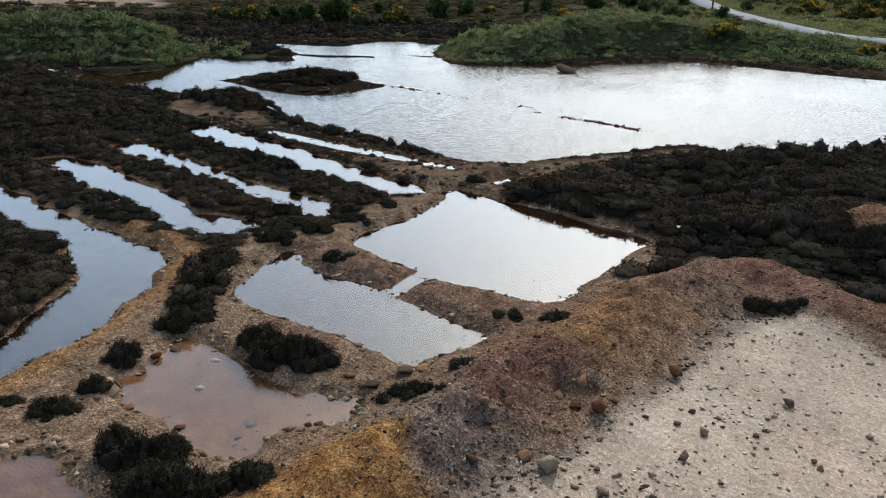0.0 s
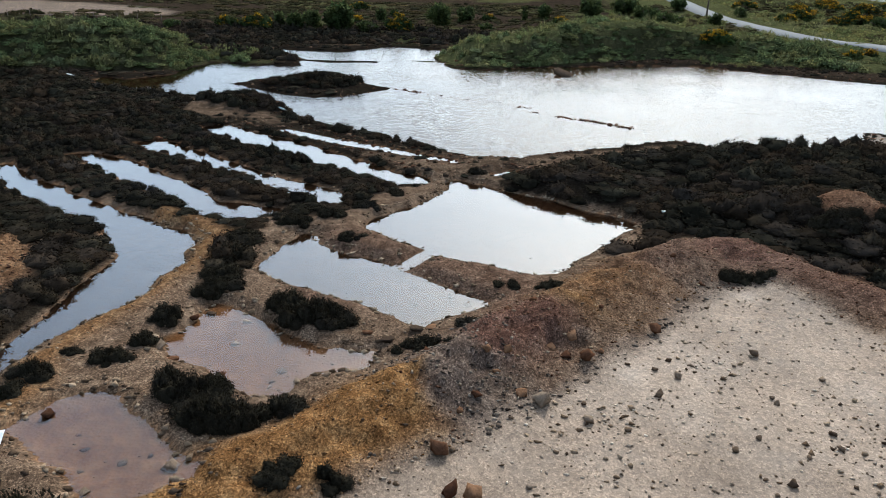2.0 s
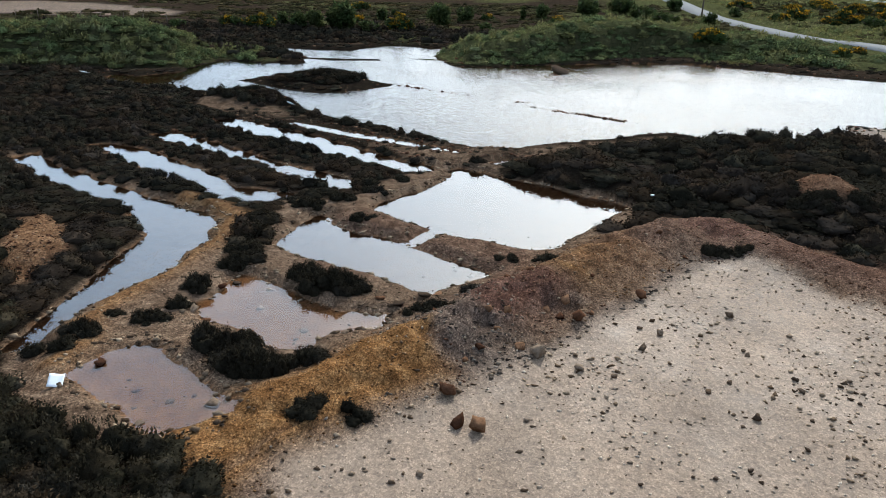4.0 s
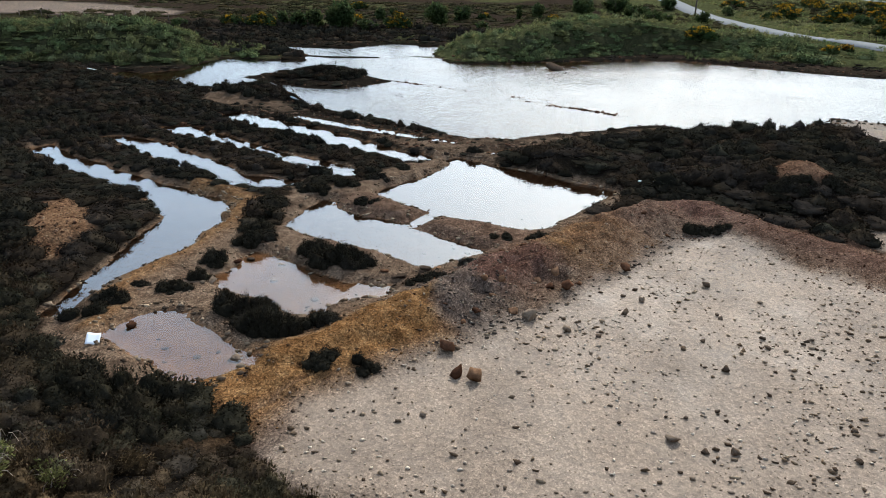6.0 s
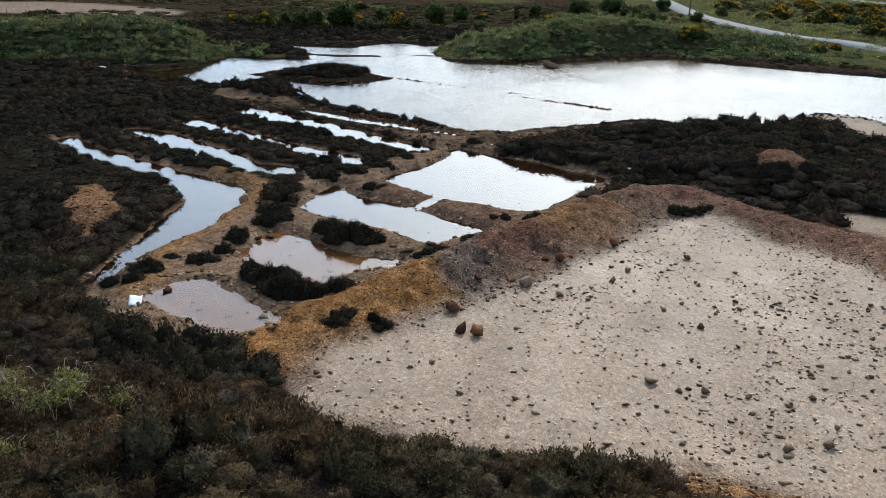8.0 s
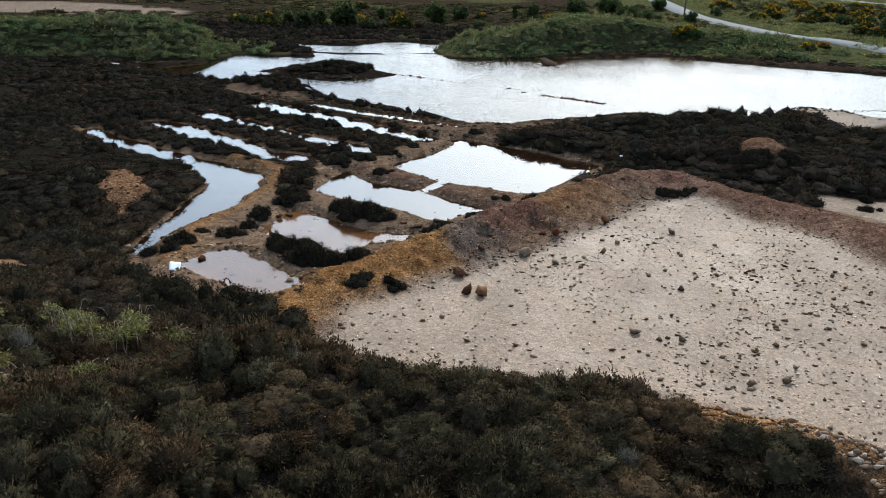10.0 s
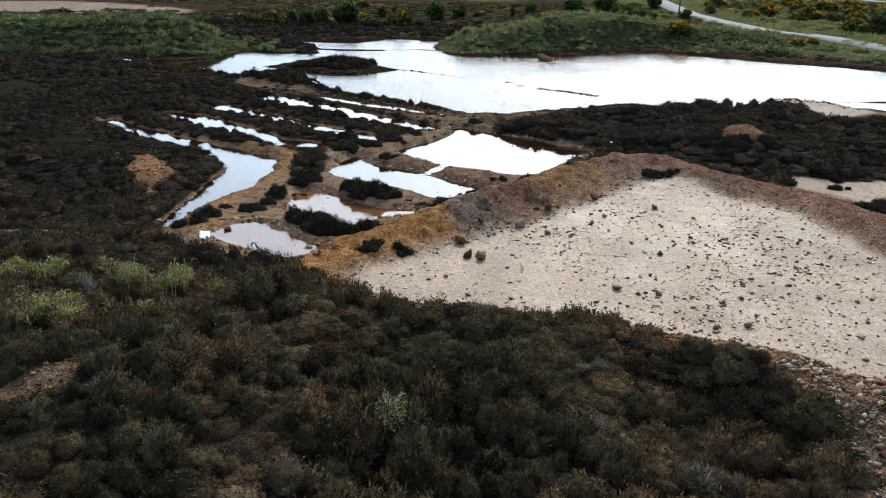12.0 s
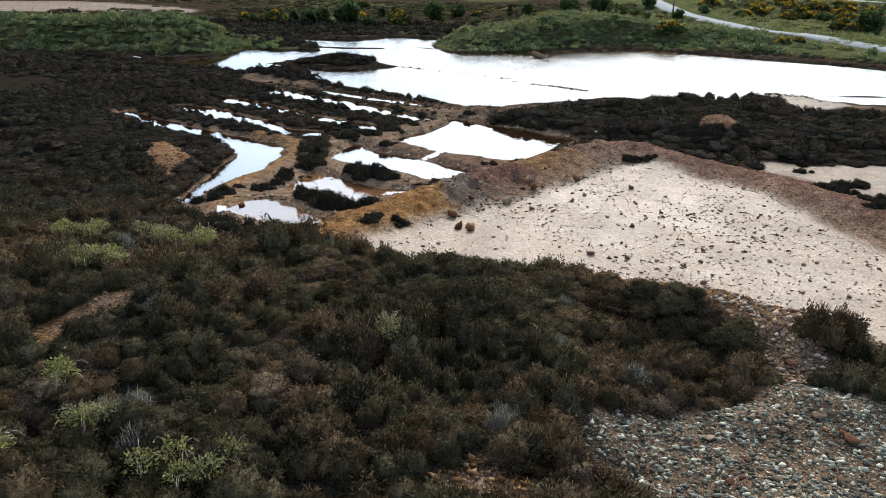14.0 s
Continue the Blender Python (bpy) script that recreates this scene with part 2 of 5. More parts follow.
def plain_material(name, a, b, scale, rough=0.7, bump=0.3):
    m, nt, bsdf = material(name)
    p = placed(nt)
    n = grain(nt, scale, 6, 0.65, p)
    nt.links.new(ramp(nt, n, [(0.3, a), (0.7, b)]), bsdf.inputs["Base Color"])
    bsdf.inputs["Roughness"].default_value = rough
    bsdf.inputs["Specular IOR Level"].default_value = 0.5 * (1 - rough)
    bumped(nt, bsdf, n, bump, 0.02)
    return m


GROUND = ground_material()
LAKE_WATER = water_material("lake_water", (0.62, 0.52, 0.40), 0.8, 8.0, 0.05, 1.33, 0.055, (-30, 62, 0))
# Pond and pool IOR set above water's 1.33 to brighten the mirrored sky.
POND_WATER = water_material("pond_water", (0.85, 0.77, 0.70), 0.12, 6.0, 0.03, 1.74)
POOL_WATER = water_material("pool_water", (0.97, 0.92, 0.87), 0.08, 6.0, 0.03, 1.55)
HEATHER = leaf_material("heather", (0.025, 0.0192, 0.0127), (0.082, 0.0645, 0.0425), (0.078, 0.069, 0.057), 0.7, 0.3, 0.76)
# Same plant as HEATHER; the foot's darker look is put into the base colour.
HEATHER_MID = leaf_material("heather_half_dark", (0.021, 0.0175, 0.013), (0.043, 0.0358, 0.0262), (0.055, 0.049, 0.041), 0.6, 0.25, 0.68, 0.75)
MOOR = leaf_material("moor_growth", (0.022, 0.02, 0.011), (0.052, 0.047, 0.025), (0.07, 0.055, 0.03), 0.12, 0.2, 0.6)
# Same plant again; the dark look of farther stretches is put into its colours.
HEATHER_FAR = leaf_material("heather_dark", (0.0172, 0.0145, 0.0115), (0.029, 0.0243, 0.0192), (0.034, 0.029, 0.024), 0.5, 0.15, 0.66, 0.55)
BRAMBLE = leaf_material("bramble_leaf", (0.042, 0.05, 0.024), (0.158, 0.178, 0.086), (0.11, 0.1, 0.06), 0.35, 0.3, 0.68)
GRASS = leaf_material("grass_blade", (0.075, 0.083, 0.034), (0.17, 0.182, 0.078), (0.2, 0.175, 0.095), 0.3, 0.4)
PALE_LEAF = leaf_material("pale_leaf", (0.075, 0.08, 0.033), (0.21, 0.215, 0.09), (0.2, 0.18, 0.11), 1.5, 0.35)
GREY_TWIG = leaf_material("dead_twig", (0.10, 0.09, 0.085), (0.22, 0.20, 0.19), (0.14, 0.12, 0.10), 1.5, 0.1)
GORSE_LEAF = leaf_material("gorse_leaf", (0.022, 0.034, 0.014), (0.05, 0.07, 0.026), (0.06, 0.05, 0.025), 0.5, 0.2)
GORSE_FLOWER = leaf_material("gorse_flower", (0.3, 0.16, 0.012), (0.5, 0.28, 0.02), (0.3, 0.17, 0.03), 0.5, 0.3)
TREE_LEAF = leaf_material("tree_leaf", (0.03, 0.045, 0.018), (0.075, 0.10, 0.042), (0.06, 0.07, 0.03), 0.5, 0.4)
STONE = stone_material("stone", (0.06, 0.042, 0.03), (0.125, 0.09, 0.065), (0.235, 0.18, 0.135))
GRAVEL = stone_material("gravel", (0.045, 0.029, 0.019), (0.17, 0.126, 0.088), (0.40, 0.32, 0.245), True)
RIDGE_STONE = stone_material("ridge_stone", (0.042, 0.02, 0.013), (0.12, 0.062, 0.039), (0.25, 0.16, 0.108), True)
PALE_STONE = stone_material("pale_stone", (0.16, 0.118, 0.085), (0.4, 0.325, 0.255), (0.62, 0.53, 0.43), True)
BANK_STONE = stone_material("bank_stone", (0.06, 0.04, 0.027), (0.165, 0.118, 0.08), (0.34, 0.265, 0.19), True)
OCHRE_STONE = stone_material("ochre_stone", (0.05, 0.024, 0.011), (0.145, 0.076, 0.033), (0.3, 0.195, 0.11), True)
SLATE_STONE = stone_material("slate_stone", (0.036, 0.028, 0.023), (0.1, 0.08, 0.065), (0.27, 0.228, 0.187), True)
PATH_STONE = stone_material("path_stone", (0.085, 0.057, 0.043), (0.22, 0.158, 0.118), (0.42, 0.335, 0.265), True)
RUBBLE = stone_material("rubble", (0.045, 0.044, 0.036), (0.16, 0.157, 0.13), (0.42, 0.39, 0.31), True)
RUST_STONE = stone_material("rust_stone", (0.055, 0.027, 0.017), (0.115, 0.058, 0.034), (0.2, 0.115, 0.068))
ASPHALT = plain_material("asphalt", (0.15, 0.148, 0.145), (0.2, 0.197, 0.19), 3.0, 0.9)
PAPER = plain_material("white_plastic", (0.75, 0.75, 0.74), (0.82, 0.82, 0.81), 4.0, 0.5, 0.05)
BARK = plain_material("bark", (0.06, 0.045, 0.035), (0.14, 0.11, 0.085), 12.0, 0.85)
WIRE = plain_material("wire", (0.25, 0.25, 0.25), (0.32, 0.32, 0.32), 5.0, 0.5)


# ---- the plan, in metres ----
PONDS = {          # name: water level, depth, outline
    "lake": (0.0, 0.9, [(-32.1, 62.2), (-28.6, 61), (-26.2, 63.2), (-25.5, 71.3), (-25.1, 73), (-19.2, 71.3), (-16, 71.9), (-17, 77),
             (-21.2, 80.9), (-23.3, 85.1), (-13.7, 83.5), (-8.8, 90.5), (-1.9, 87.4), (-3.1, 79.8), (-0.8, 72.6), (3, 72), (10.4, 75.2),
             (16.2, 76.8), (22.3, 78.1), (28, 76.3), (33, 74.1), (40, 70.8), (48, 63), (53, 55), (48, 44), (36, 40.5), (31.6, 42),
             (27.4, 46.9), (25.7, 43.1), (21.7, 42), (15.9, 40.8), (13.9, 42.9), (11.4, 41.3), (8, 39.7), (3.3, 37.2), (1.5, 37.3),
             (-3, 40.9), (-8.2, 44.5), (-11.1, 47.5), (-12, 51.1), (-15, 53.8), (-19.2, 53.2), (-22.8, 55), (-26.5, 56.4), (-29, 57)]),
    "strip_far": (0.0, 0.3, [(-15.9, 43.4), (-14.9, 44.3), (-11.3, 41.5), (-8.5, 39.4), (-5.4, 36.5), (-2.3, 33.9), (-0.6, 32.7), (-1.7, 31.9),
                  (-3.2, 32.9), (-6.5, 35.8), (-9.3, 37.7), (-12.5, 40.2), (-15, 42.2)]),
    "strip_mid": (0.0, 0.3, [(-18, 38.9), (-17.1, 39.6), (-14.7, 37.7), (-11.8, 35.3), (-9.8, 33.5), (-7.2, 31.8), (-5.5, 31), (-4.4, 30.1),
                  (-4.8, 28.9), (-6.2, 29.5), (-7.9, 31.5), (-10.4, 33.7), (-13.7, 35.8), (-16.2, 37.5)]),
    "strip_near": (0.0, 0.3, [(-20.7, 35.8), (-19.5, 36.2), (-16.2, 34.3), (-13.9, 32.2), (-11.6, 30.4), (-10, 28.4), (-8.6, 28.1), (-6.8, 27.6),
                   (-7.5, 26.6), (-8.8, 26.2), (-10.7, 27.5), (-12.2, 28.8), (-14.6, 30.8), (-18.3, 34.1)]),
    "hook": (0.0, 0.35, [(-23.3, 32.2), (-22.9, 33.6), (-19.6, 30.9), (-16.7, 28.8), (-14.4, 27.2), (-11.9, 25.7), (-10.2, 24.5), (-9.3, 23.5),
             (-9, 21.4), (-9.2, 20.4), (-9.5, 18.4), (-10.1, 16.7), (-10.9, 15.3), (-11.1, 13.7), (-10.8, 12.7), (-11.9, 12.6),
             (-11.6, 13.7), (-11.6, 16.3), (-11.6, 18.3), (-11.5, 20.2), (-11.4, 21.6), (-13.6, 25.1), (-15.5, 25.9), (-18.2, 28.1)]),
    "west": (0.0, 0.3, [(-31, 23.6), (-26.3, 27.7), (-25.2, 27.6), (-25.7, 25.3), (-26, 23.4), (-26.5, 20.6), (-30, 20)]),
    "middle": (0.0, 0.22, [(-6.3, 21.3), (-6, 22.5), (-5.5, 24), (-5.2, 24.9), (-4.6, 24.7), (-4.6, 23.9), (-3.9, 23.1), (-2.6, 22.3), (-1.4, 21.6),
               (-0.2, 20.6), (0.9, 19.8), (1.8, 18.9), (1.5, 18.6), (0.8, 18), (0, 17.2), (-0.7, 17.4), (-1.5, 17.8), (-2.3, 18.4), (-4.2, 19.7), (-5.3, 20.4)]),
    "square": (0.0, 0.3, [(-3, 25.8), (-2.9, 26.7), (-1.9, 28.1), (-0.8, 29.3), (0.3, 31.4), (0.1, 32.4), (0.5, 32.7), (1.8, 32.3), (2.3, 31.8), (3.7, 31),
               (5.1, 29.9), (6.6, 28.5), (8.4, 27.4), (8.2, 26.8), (6.8, 24.8), (5.3, 23), (4.2, 21.6), (3.4, 21.3), (2.3, 21.7), (0.8, 22.7),
               (0, 23.2), (-1.3, 24.1), (-2.4, 24.9)]),
    "channel": (0.0, 0.12, [(-0.25, 23.6), (0.25, 23.1), (-1.0, 21.3), (-1.5, 21.8)]),
    "brown": (0.1, 0.17, [(-7.3, 15.4), (-7.2, 16.5), (-6.8, 17.5), (-6.7, 18.1), (-6.1, 18.1), (-5.5, 17.8), (-4.7, 16.9), (-4.2, 16.6), (-3.7, 16.3),
              (-2.9, 15.7), (-2.4, 15.6), (-1.5, 15.6), (-1.1, 15.7), (-1.2, 15.2), (-1.7, 14.5), (-2.3, 14.1), (-2.8, 13.9), (-3, 13.3),
              (-3.5, 13), (-4, 13), (-4.8, 13.6), (-5.6, 14.2), (-6.7, 14.8)]),
    "pool": (0.45, 0.13, [(-8.9, 10.9), (-8.6, 11.5), (-8.5, 12.1), (-7.9, 12.5), (-7.3, 12.3), (-6.2, 11.4), (-5.4, 10.8), (-4.4, 10.2), (-4.2, 10.1),
             (-4.1, 9.5), (-4.6, 9.1), (-5.1, 8.7), (-5.7, 8.5), (-6.3, 8.8), (-7.4, 9.8), (-8.3, 10.3)]),
    "rut": (0.15, 0.2, [(-10.5, 42.7), (-8.3, 41.35), (-4.8, 39.25), (-2, 37.7), (0.4, 36.3), (0.3, 35.7), (-2.1, 37.0), (-5, 38.5), (-8.4, 40.6), (-10.6, 42.3)]),
    "puddle": (0.05, 0.08, [(2.3, 34), (3.2, 34.9), (4.0, 34.6), (3.3, 33.6), (2.5, 33.2)]),
}
PAN = [(-3.4, 8.2), (-2, 8.9), (-0.7, 10.3), (0.7, 11.3), (1.8, 12.6), (3.6, 13.3), (4.7, 14.9), (6.8, 17.2), (9.3, 20.3), (11, 20.6), (12, 19.4),
       (13.1, 17.3), (15, 15.2), (16, 12), (17, 7.8), (18, 4), (18, -3), (13, -0.8), (11, 1), (9, 2.4), (7, 3.2), (5.2, 3.7), (1.6, 4),
       (0.2, 4), (-2, 4.8), (-3.2, 6)]
HILL = [(-60, 14), (-30, 14), (-13, 12.2), (-9.5, 10.2), (-7.6, 9), (-6, 8), (-4, 7.3), (-3.2, 6), (-2, 4.9), (0.2, 4.1), (1.6, 4.1), (3.4, 4),
        (5.2, 3.8), (7, 3.4), (9, 2.6), (11, 1.3), (13, -0.5), (16, -3), (25, -8), (60, -10), (60, -60), (-60, -60)]
RIDGE = [(-4.4, 8.7), (-2.6, 10.3), (-0.9, 12.1), (0.6, 13.7), (2.0, 15.6), (3.3, 16.9), (5, 18.7), (6.9, 20.9), (9, 22.3), (11.2, 22.9)]
RIM = [(11.2, 22.9), (12.5, 20.6), (14.3, 18.8), (16.2, 16.4), (17.5, 13.6), (18.9, 11), (20.2, 8), (21, 4), (20, -2)]
SPOIL_BANK = [(3.0, -7.6), (4.1, -7.0), (5.7, -6.8), (7.0, -6.1), (7.8, -5.9), (9.4, -6.2), (11.5, -7.4)]
BANK = [(-11.6, 26.2), (-9.9, 25.1), (-8.6, 23.6), (-8.3, 21.4), (-8.6, 19.8), (-8.9, 18),
        (-9.5, 16.2), (-9.9, 14.6), (-9.6, 12.9), (-9.2, 11.6)]
MOUND_LEFT = [(-75, 69), (-43, 69), (-38, 69.5), (-33.3, 70), (-31, 70.6), (-28.7, 71.6), (-26.5, 72.6), (-25, 73.4)]
MOUND_LEFT_HIGH = (3.2, 3.2, 3.6, 3.6, 3.1, 2.3, 1.2, 0.2)
MOUND_RIGHT = [(-2, 76.6), (1, 78), (5, 79.8), (9, 81.5), (12, 83.5), (17, 86.3), (22, 88), (26, 88), (32, 87), (40, 84)]
MOUND_RIGHT_HIGH = (0.2, 1.8, 2.3, 3.0, 3.5, 3.7, 3.4, 2.9, 2.0, 1.0)
HEATHER_LAND = {   # outline of each stretch of heather
    "hillside": [(-60, -34), (9, -36), (5.5, -24), (6.6, -17), (4.9, -12.5), (4.7, -9), (4.5, -8.6), (3.3, -8.3), (2.8, -7.5), (3.2, -6.6), (5.7, -6.0), (7.4, -5.0), (7.45, -4.5), (7.5, -3.6), (7.45, -2.7),
                 (7.1, -1.7), (6, -1), (5.4, -0.3), (4.7, 0.6), (4.1, 1.6), (3.2, 3), (1.6, 4), (0.2, 4), (-1, 4.6),
                 (-2.2, 5.1), (-3, 6), (-3.7, 7.5), (-5.2, 8), (-6.4, 8.0), (-7.6, 8.7), (-8.9, 9.4), (-10.2, 10.2), (-11, 12), (-12.2, 12.5),
                 (-60, 13)],
    "bank_patch": [(8.4, -5.3), (8.9, -4.8), (8.95, -4.1), (8.7, -3.4), (9.4, -3.0), (10.4, -3.8), (13, -6), (12, -7), (9.6, -6.1), (8.5, -5.8)],
    "west_field": [(-60, 12), (-11.6, 12.4), (-11.3, 16.5), (-11.2, 20), (-11, 21.8), (-13.1, 24.6), (-17.8, 27.6), (-22.8, 31.6), (-25, 34), (-18.5, 47),
                   (-20, 52.3), (-23, 54.2), (-29, 56.2), (-32.5, 60.5), (-34, 62.6), (-40, 63), (-60, 63)],
    "strips": [(-25, 33.8), (-18.5, 47), (-15.6, 45), (-8.4, 39.9), (-2.3, 34.5), (-0.7, 33.1), (-1.6, 31.4), (-3.2, 29.3), (-3.7, 27.3), (-5, 26.2),
               (-7.3, 25.7), (-6.8, 22.5), (-6.4, 20.4), (-6.2, 19), (-7.1, 18.3), (-7.9, 20), (-7.8, 22.5), (-8.5, 24.2), (-11.7, 26.1), (-16.3, 28.9), (-22.7, 33)],
    "hump": [(-19.3, 52.4), (-15, 53), (-12.4, 50.3), (-11.7, 47.8), (-14, 47.2), (-18.5, 50)],
    "east_field": [(2.6, 32.2), (5.2, 34.4), (8.9, 37), (13.6, 40.2), (16.1, 40.2), (22, 41.4), (25, 42), (26.5, 38), (25, 36), (33, 37), (45, 40), (60, 45),
                   (60, 20), (40, 20), (26, 21.5), (22, 20.9), (20, 20.6), (18.3, 21.4), (17.3, 22.3), (16.8, 20.5), (16.7, 18.8), (15.6, 19), (14.3, 20.7), (12.8, 22.3), (11.8, 24), (9.7, 24.9), (8, 23.4),
                   (6.9, 23.2), (8.3, 25.2), (8.7, 27.5), (5.2, 30), (3, 31.3)],
    "dyke_edge": [(-11.5, 46.9), (-8.3, 44.4), (-3.1, 40.8), (-0.3, 38.7), (0.8, 37.5), (0.2, 37.2), (-3.5, 39.9), (-8.7, 43.4), (-11.6, 45.8)],
    "island": [(-16.6, 59.4), (-14.6, 60.9), (-12, 61.8), (-9.5, 61.2), (-7.8, 59.7), (-9, 57.6), (-12, 57), (-15, 57.8)],
    "lobe": [(-33, 74), (-25.5, 74.6), (-19.5, 72.7), (-17.2, 73), (-18, 76.5), (-22, 80.5), (-24.2, 86), (-34, 84)],
    "far_shore": [(-60, 76), (-27.5, 78), (-22.5, 86.5), (-8, 92.2), (0, 90), (1, 84), (6, 90), (4, 104), (-30, 108), (-70, 104)],
}
BARE = {           # patches inside the heather with no plants
    "sand_west": [(-14.7, 17), (-16.3, 21.5), (-16, 22.7), (-14.1, 21.7), (-13.4, 19.9), (-13, 16.5)],
    "cone": [(15.1, 25.9), (15.4, 27.5), (16.6, 28.1), (17.9, 27.5), (18.4, 26.1), (17.5, 25.2), (16.1, 25.0)],
    "rubble": [(3, -7.5), (5.9, -6.9), (7.8, -6), (8.2, -6.5), (9.4, -6.9), (12, -7.8), (14, -12), (5, -12), (4.9, -8.5), (3.2, -8.1)],
    "rubble_small": [(0.9, -8.2), (1.5, -8.2), (2.2, -8.5), (2.5, -9.1), (0.8, -9.1)],
    "strip_path": [(-10.4, -7.3), (-8.1, -5.3), (-6.5, -4.2), (-5.5, -2.7), (-5.8, -2.3), (-6.7, -3.2), (-7.9, -4.1), (-10.4, -5.9)],
    "wet_sand": [(-16.8, 8.4), (-13.4, 8.8), (-12.9, 10.3), (-14.3, 10.8), (-16.2, 10.6)],
}


# ---- numbers over the plan ----
def vnoise(x, y, size, seed=0):
    """Smooth random values from -1 to 1 over the plan, in cells of that size."""
    rng = np.random.RandomState(seed)
    table = rng.rand(256, 256)
    u, v = x / size + 1000.3, y / size + 1000.7
    i, j = np.floor(u).astype(int), np.floor(v).astype(int)
    f, g = u - i, v - j
    f, g = f * f * (3 - 2 * f), g * g * (3 - 2 * g)
    a, b = table[i % 256, j % 256], table[(i + 1) % 256, j % 256]
    c, d = table[i % 256, (j + 1) % 256], table[(i + 1) % 256, (j + 1) % 256]
    return 2 * ((a * (1 - f) + b * f) * (1 - g) + (c * (1 - f) + d * f) * g) - 1


def outline_distance(x, y, poly, closed=True, reach=14.0):
    """Distance to an outline (negative inside) or to a line, and how far along it (0 to 1); reach where it is farther off."""
    p = np.array(poly, float)
    out, along = np.full(x.shape, reach), np.zeros(x.shape)
    near = (x > p[:, 0].min() - reach) & (x < p[:, 0].max() + reach) & (y > p[:, 1].min() - reach) & (y < p[:, 1].max() + reach)
    px, py = x[near], y[near]
    best, inside, where = np.full(px.shape, 1e9), np.zeros(px.shape, bool), np.zeros(px.shape)
    n = len(p) if closed else len(p) - 1
    for k in range(n):
        (ax, ay), (bx, by) = p[k], p[(k + 1) % len(p)]
        ex, ey = bx - ax, by - ay
        s = np.clip(((px - ax) * ex + (py - ay) * ey) / (ex * ex + ey * ey), 0, 1)
        d = (px - ax - s * ex) ** 2 + (py - ay - s * ey) ** 2
        where = np.where(d < best, (k + s) / n, where)
        best = np.minimum(best, d)
        if closed:
            cross = (ay > py) != (by > py)
            inside ^= cross & (px < ex * (py - ay) / (ey if ey else 1e-9) + ax)
    best = np.sqrt(best)
    out[near], along[near] = np.where(inside, -best, best), where
    return np.clip(out, -reach, reach), along


def smooth(a, b, v):
    s = np.clip((v - a) / (b - a), 0, 1)
    return s * s * (3 - 2 * s)


def terrain(x, y):
    """Height and kinds of the ground at plan points (arrays)."""
    x, y = np.asarray(x, float), np.asarray(y, float)
    wx = x + 0.22 * vnoise(x, y, 1.1, 1) + 0.09 * vnoise(x, y, 0.37, 2)
    wy = y + 0.22 * vnoise(x, y, 1.1, 3) + 0.09 * vnoise(x, y, 0.37, 4)
    lumps = 0.5 * vnoise(x, y, 3.1, 5) + 0.3 * vnoise(x, y, 1.0, 6) + 0.2 * vnoise(x, y, 0.4, 7)
    rough = 0.6 * vnoise(x, y, 0.42, 8) + 0.4 * vnoise(x, y, 0.2, 9)
    z = 0.27 + 0.07 * lumps + 0.025 * rough
    z += 0.4 * np.exp(-((x + 7) ** 2 + (y - 10.5) ** 2) / 9.0)
    z -= 0.1 * smooth(26, 30, y) * smooth(0, -4, x) * smooth(48, 44, y)
    # the land beyond the lake climbs slowly
    z += 0.014 * np.clip(y - 92, 0, 120) + 0.3 * smooth(85, 100, y) + 0.02 * np.clip(np.hypot(x, y) - 200, 0, 2000)
    z += 0.5 * vnoise(x, y, 40, 10) * smooth(95, 170, y)
    # hillside under the first stretch of heather
    dh, _ = outline_distance(wx, wy, HILL)
    wide = 4.6 + 4.5 * smooth(-3, -8, x)
    hill = smooth(0, 1, -dh / wide)
    top = 2.35 + 0.35 * np.exp(-((x + 4.5) ** 2 + (y + 5.5) ** 2) / 12) - 0.75 * np.exp(-((x - 4.9) ** 2 + (y + 3.6) ** 2) / 5) + 0.3 * lumps + 0.32 * vnoise(x, y, 1.7, 19) + 0.45 * np.exp(-((x - 1.2) ** 2 / 4 + (y - 1.0) ** 2 / 2.2))
    z = z + hill * top
    # bank of mine rubble on the slope
    dk, _ = outline_distance(x, y, SPOIL_BANK, False)
    z -= 0.45 * np.exp(-((x + 0.7) ** 2 / 1.6 + (y + 6.0) ** 2 / 1.0))
    z += (0.3 * smooth(3.0, 7.5, x) + 0.08 * lumps) * np.exp(-(dk / 0.75) ** 2) + 0.1 * np.exp(-(dk / 2.2) ** 2) * vnoise(x, y, 0.55, 44)
    # gravel flat
    dp, _ = outline_distance(wx, wy, PAN)
    flat = smooth(0.3, -0.5, dp)
    z = z * (1 - flat) + flat * (0.30 + 0.02 * lumps + 0.006 * rough)
    # spoil ridge round the flat
    dr, ar = outline_distance(x, y, RIDGE, False)
    behind = (x - y * 0.8 + 9.8) < 0
    prof = np.exp(-(dr / np.where(behind, 1.05, 1.5)) ** 2)
    gully = 1 - 0.35 * np.clip(vnoise(x, y, 0.9, 11), 0, 1)
    crest = (0.5 + 0.3 * smooth(0.05, 0.3, ar) - 0.15 * smooth(0.8, 1.0, ar)) * prof * gully * smooth(0, 0.06, ar) + 0.13 * prof * rough + 0.12 * prof * lumps + 0.12 * prof * vnoise(x, y, 0.75, 41)
    for hx, hy, deep in ((3.55, 15.6, 0.4), (4.35, 15.75, 0.35), (3.95, 15.2, 0.25), (1.35, 13.7, 0.25), (1.85, 13.8, 0.25), (4.2, 14.1, 0.2)):
        crest = crest - deep * np.exp(-((x - hx) ** 2 / 0.05 + (y - hy) ** 2 / 0.12))
    dm, am = outline_distance(x, y, RIM, False)
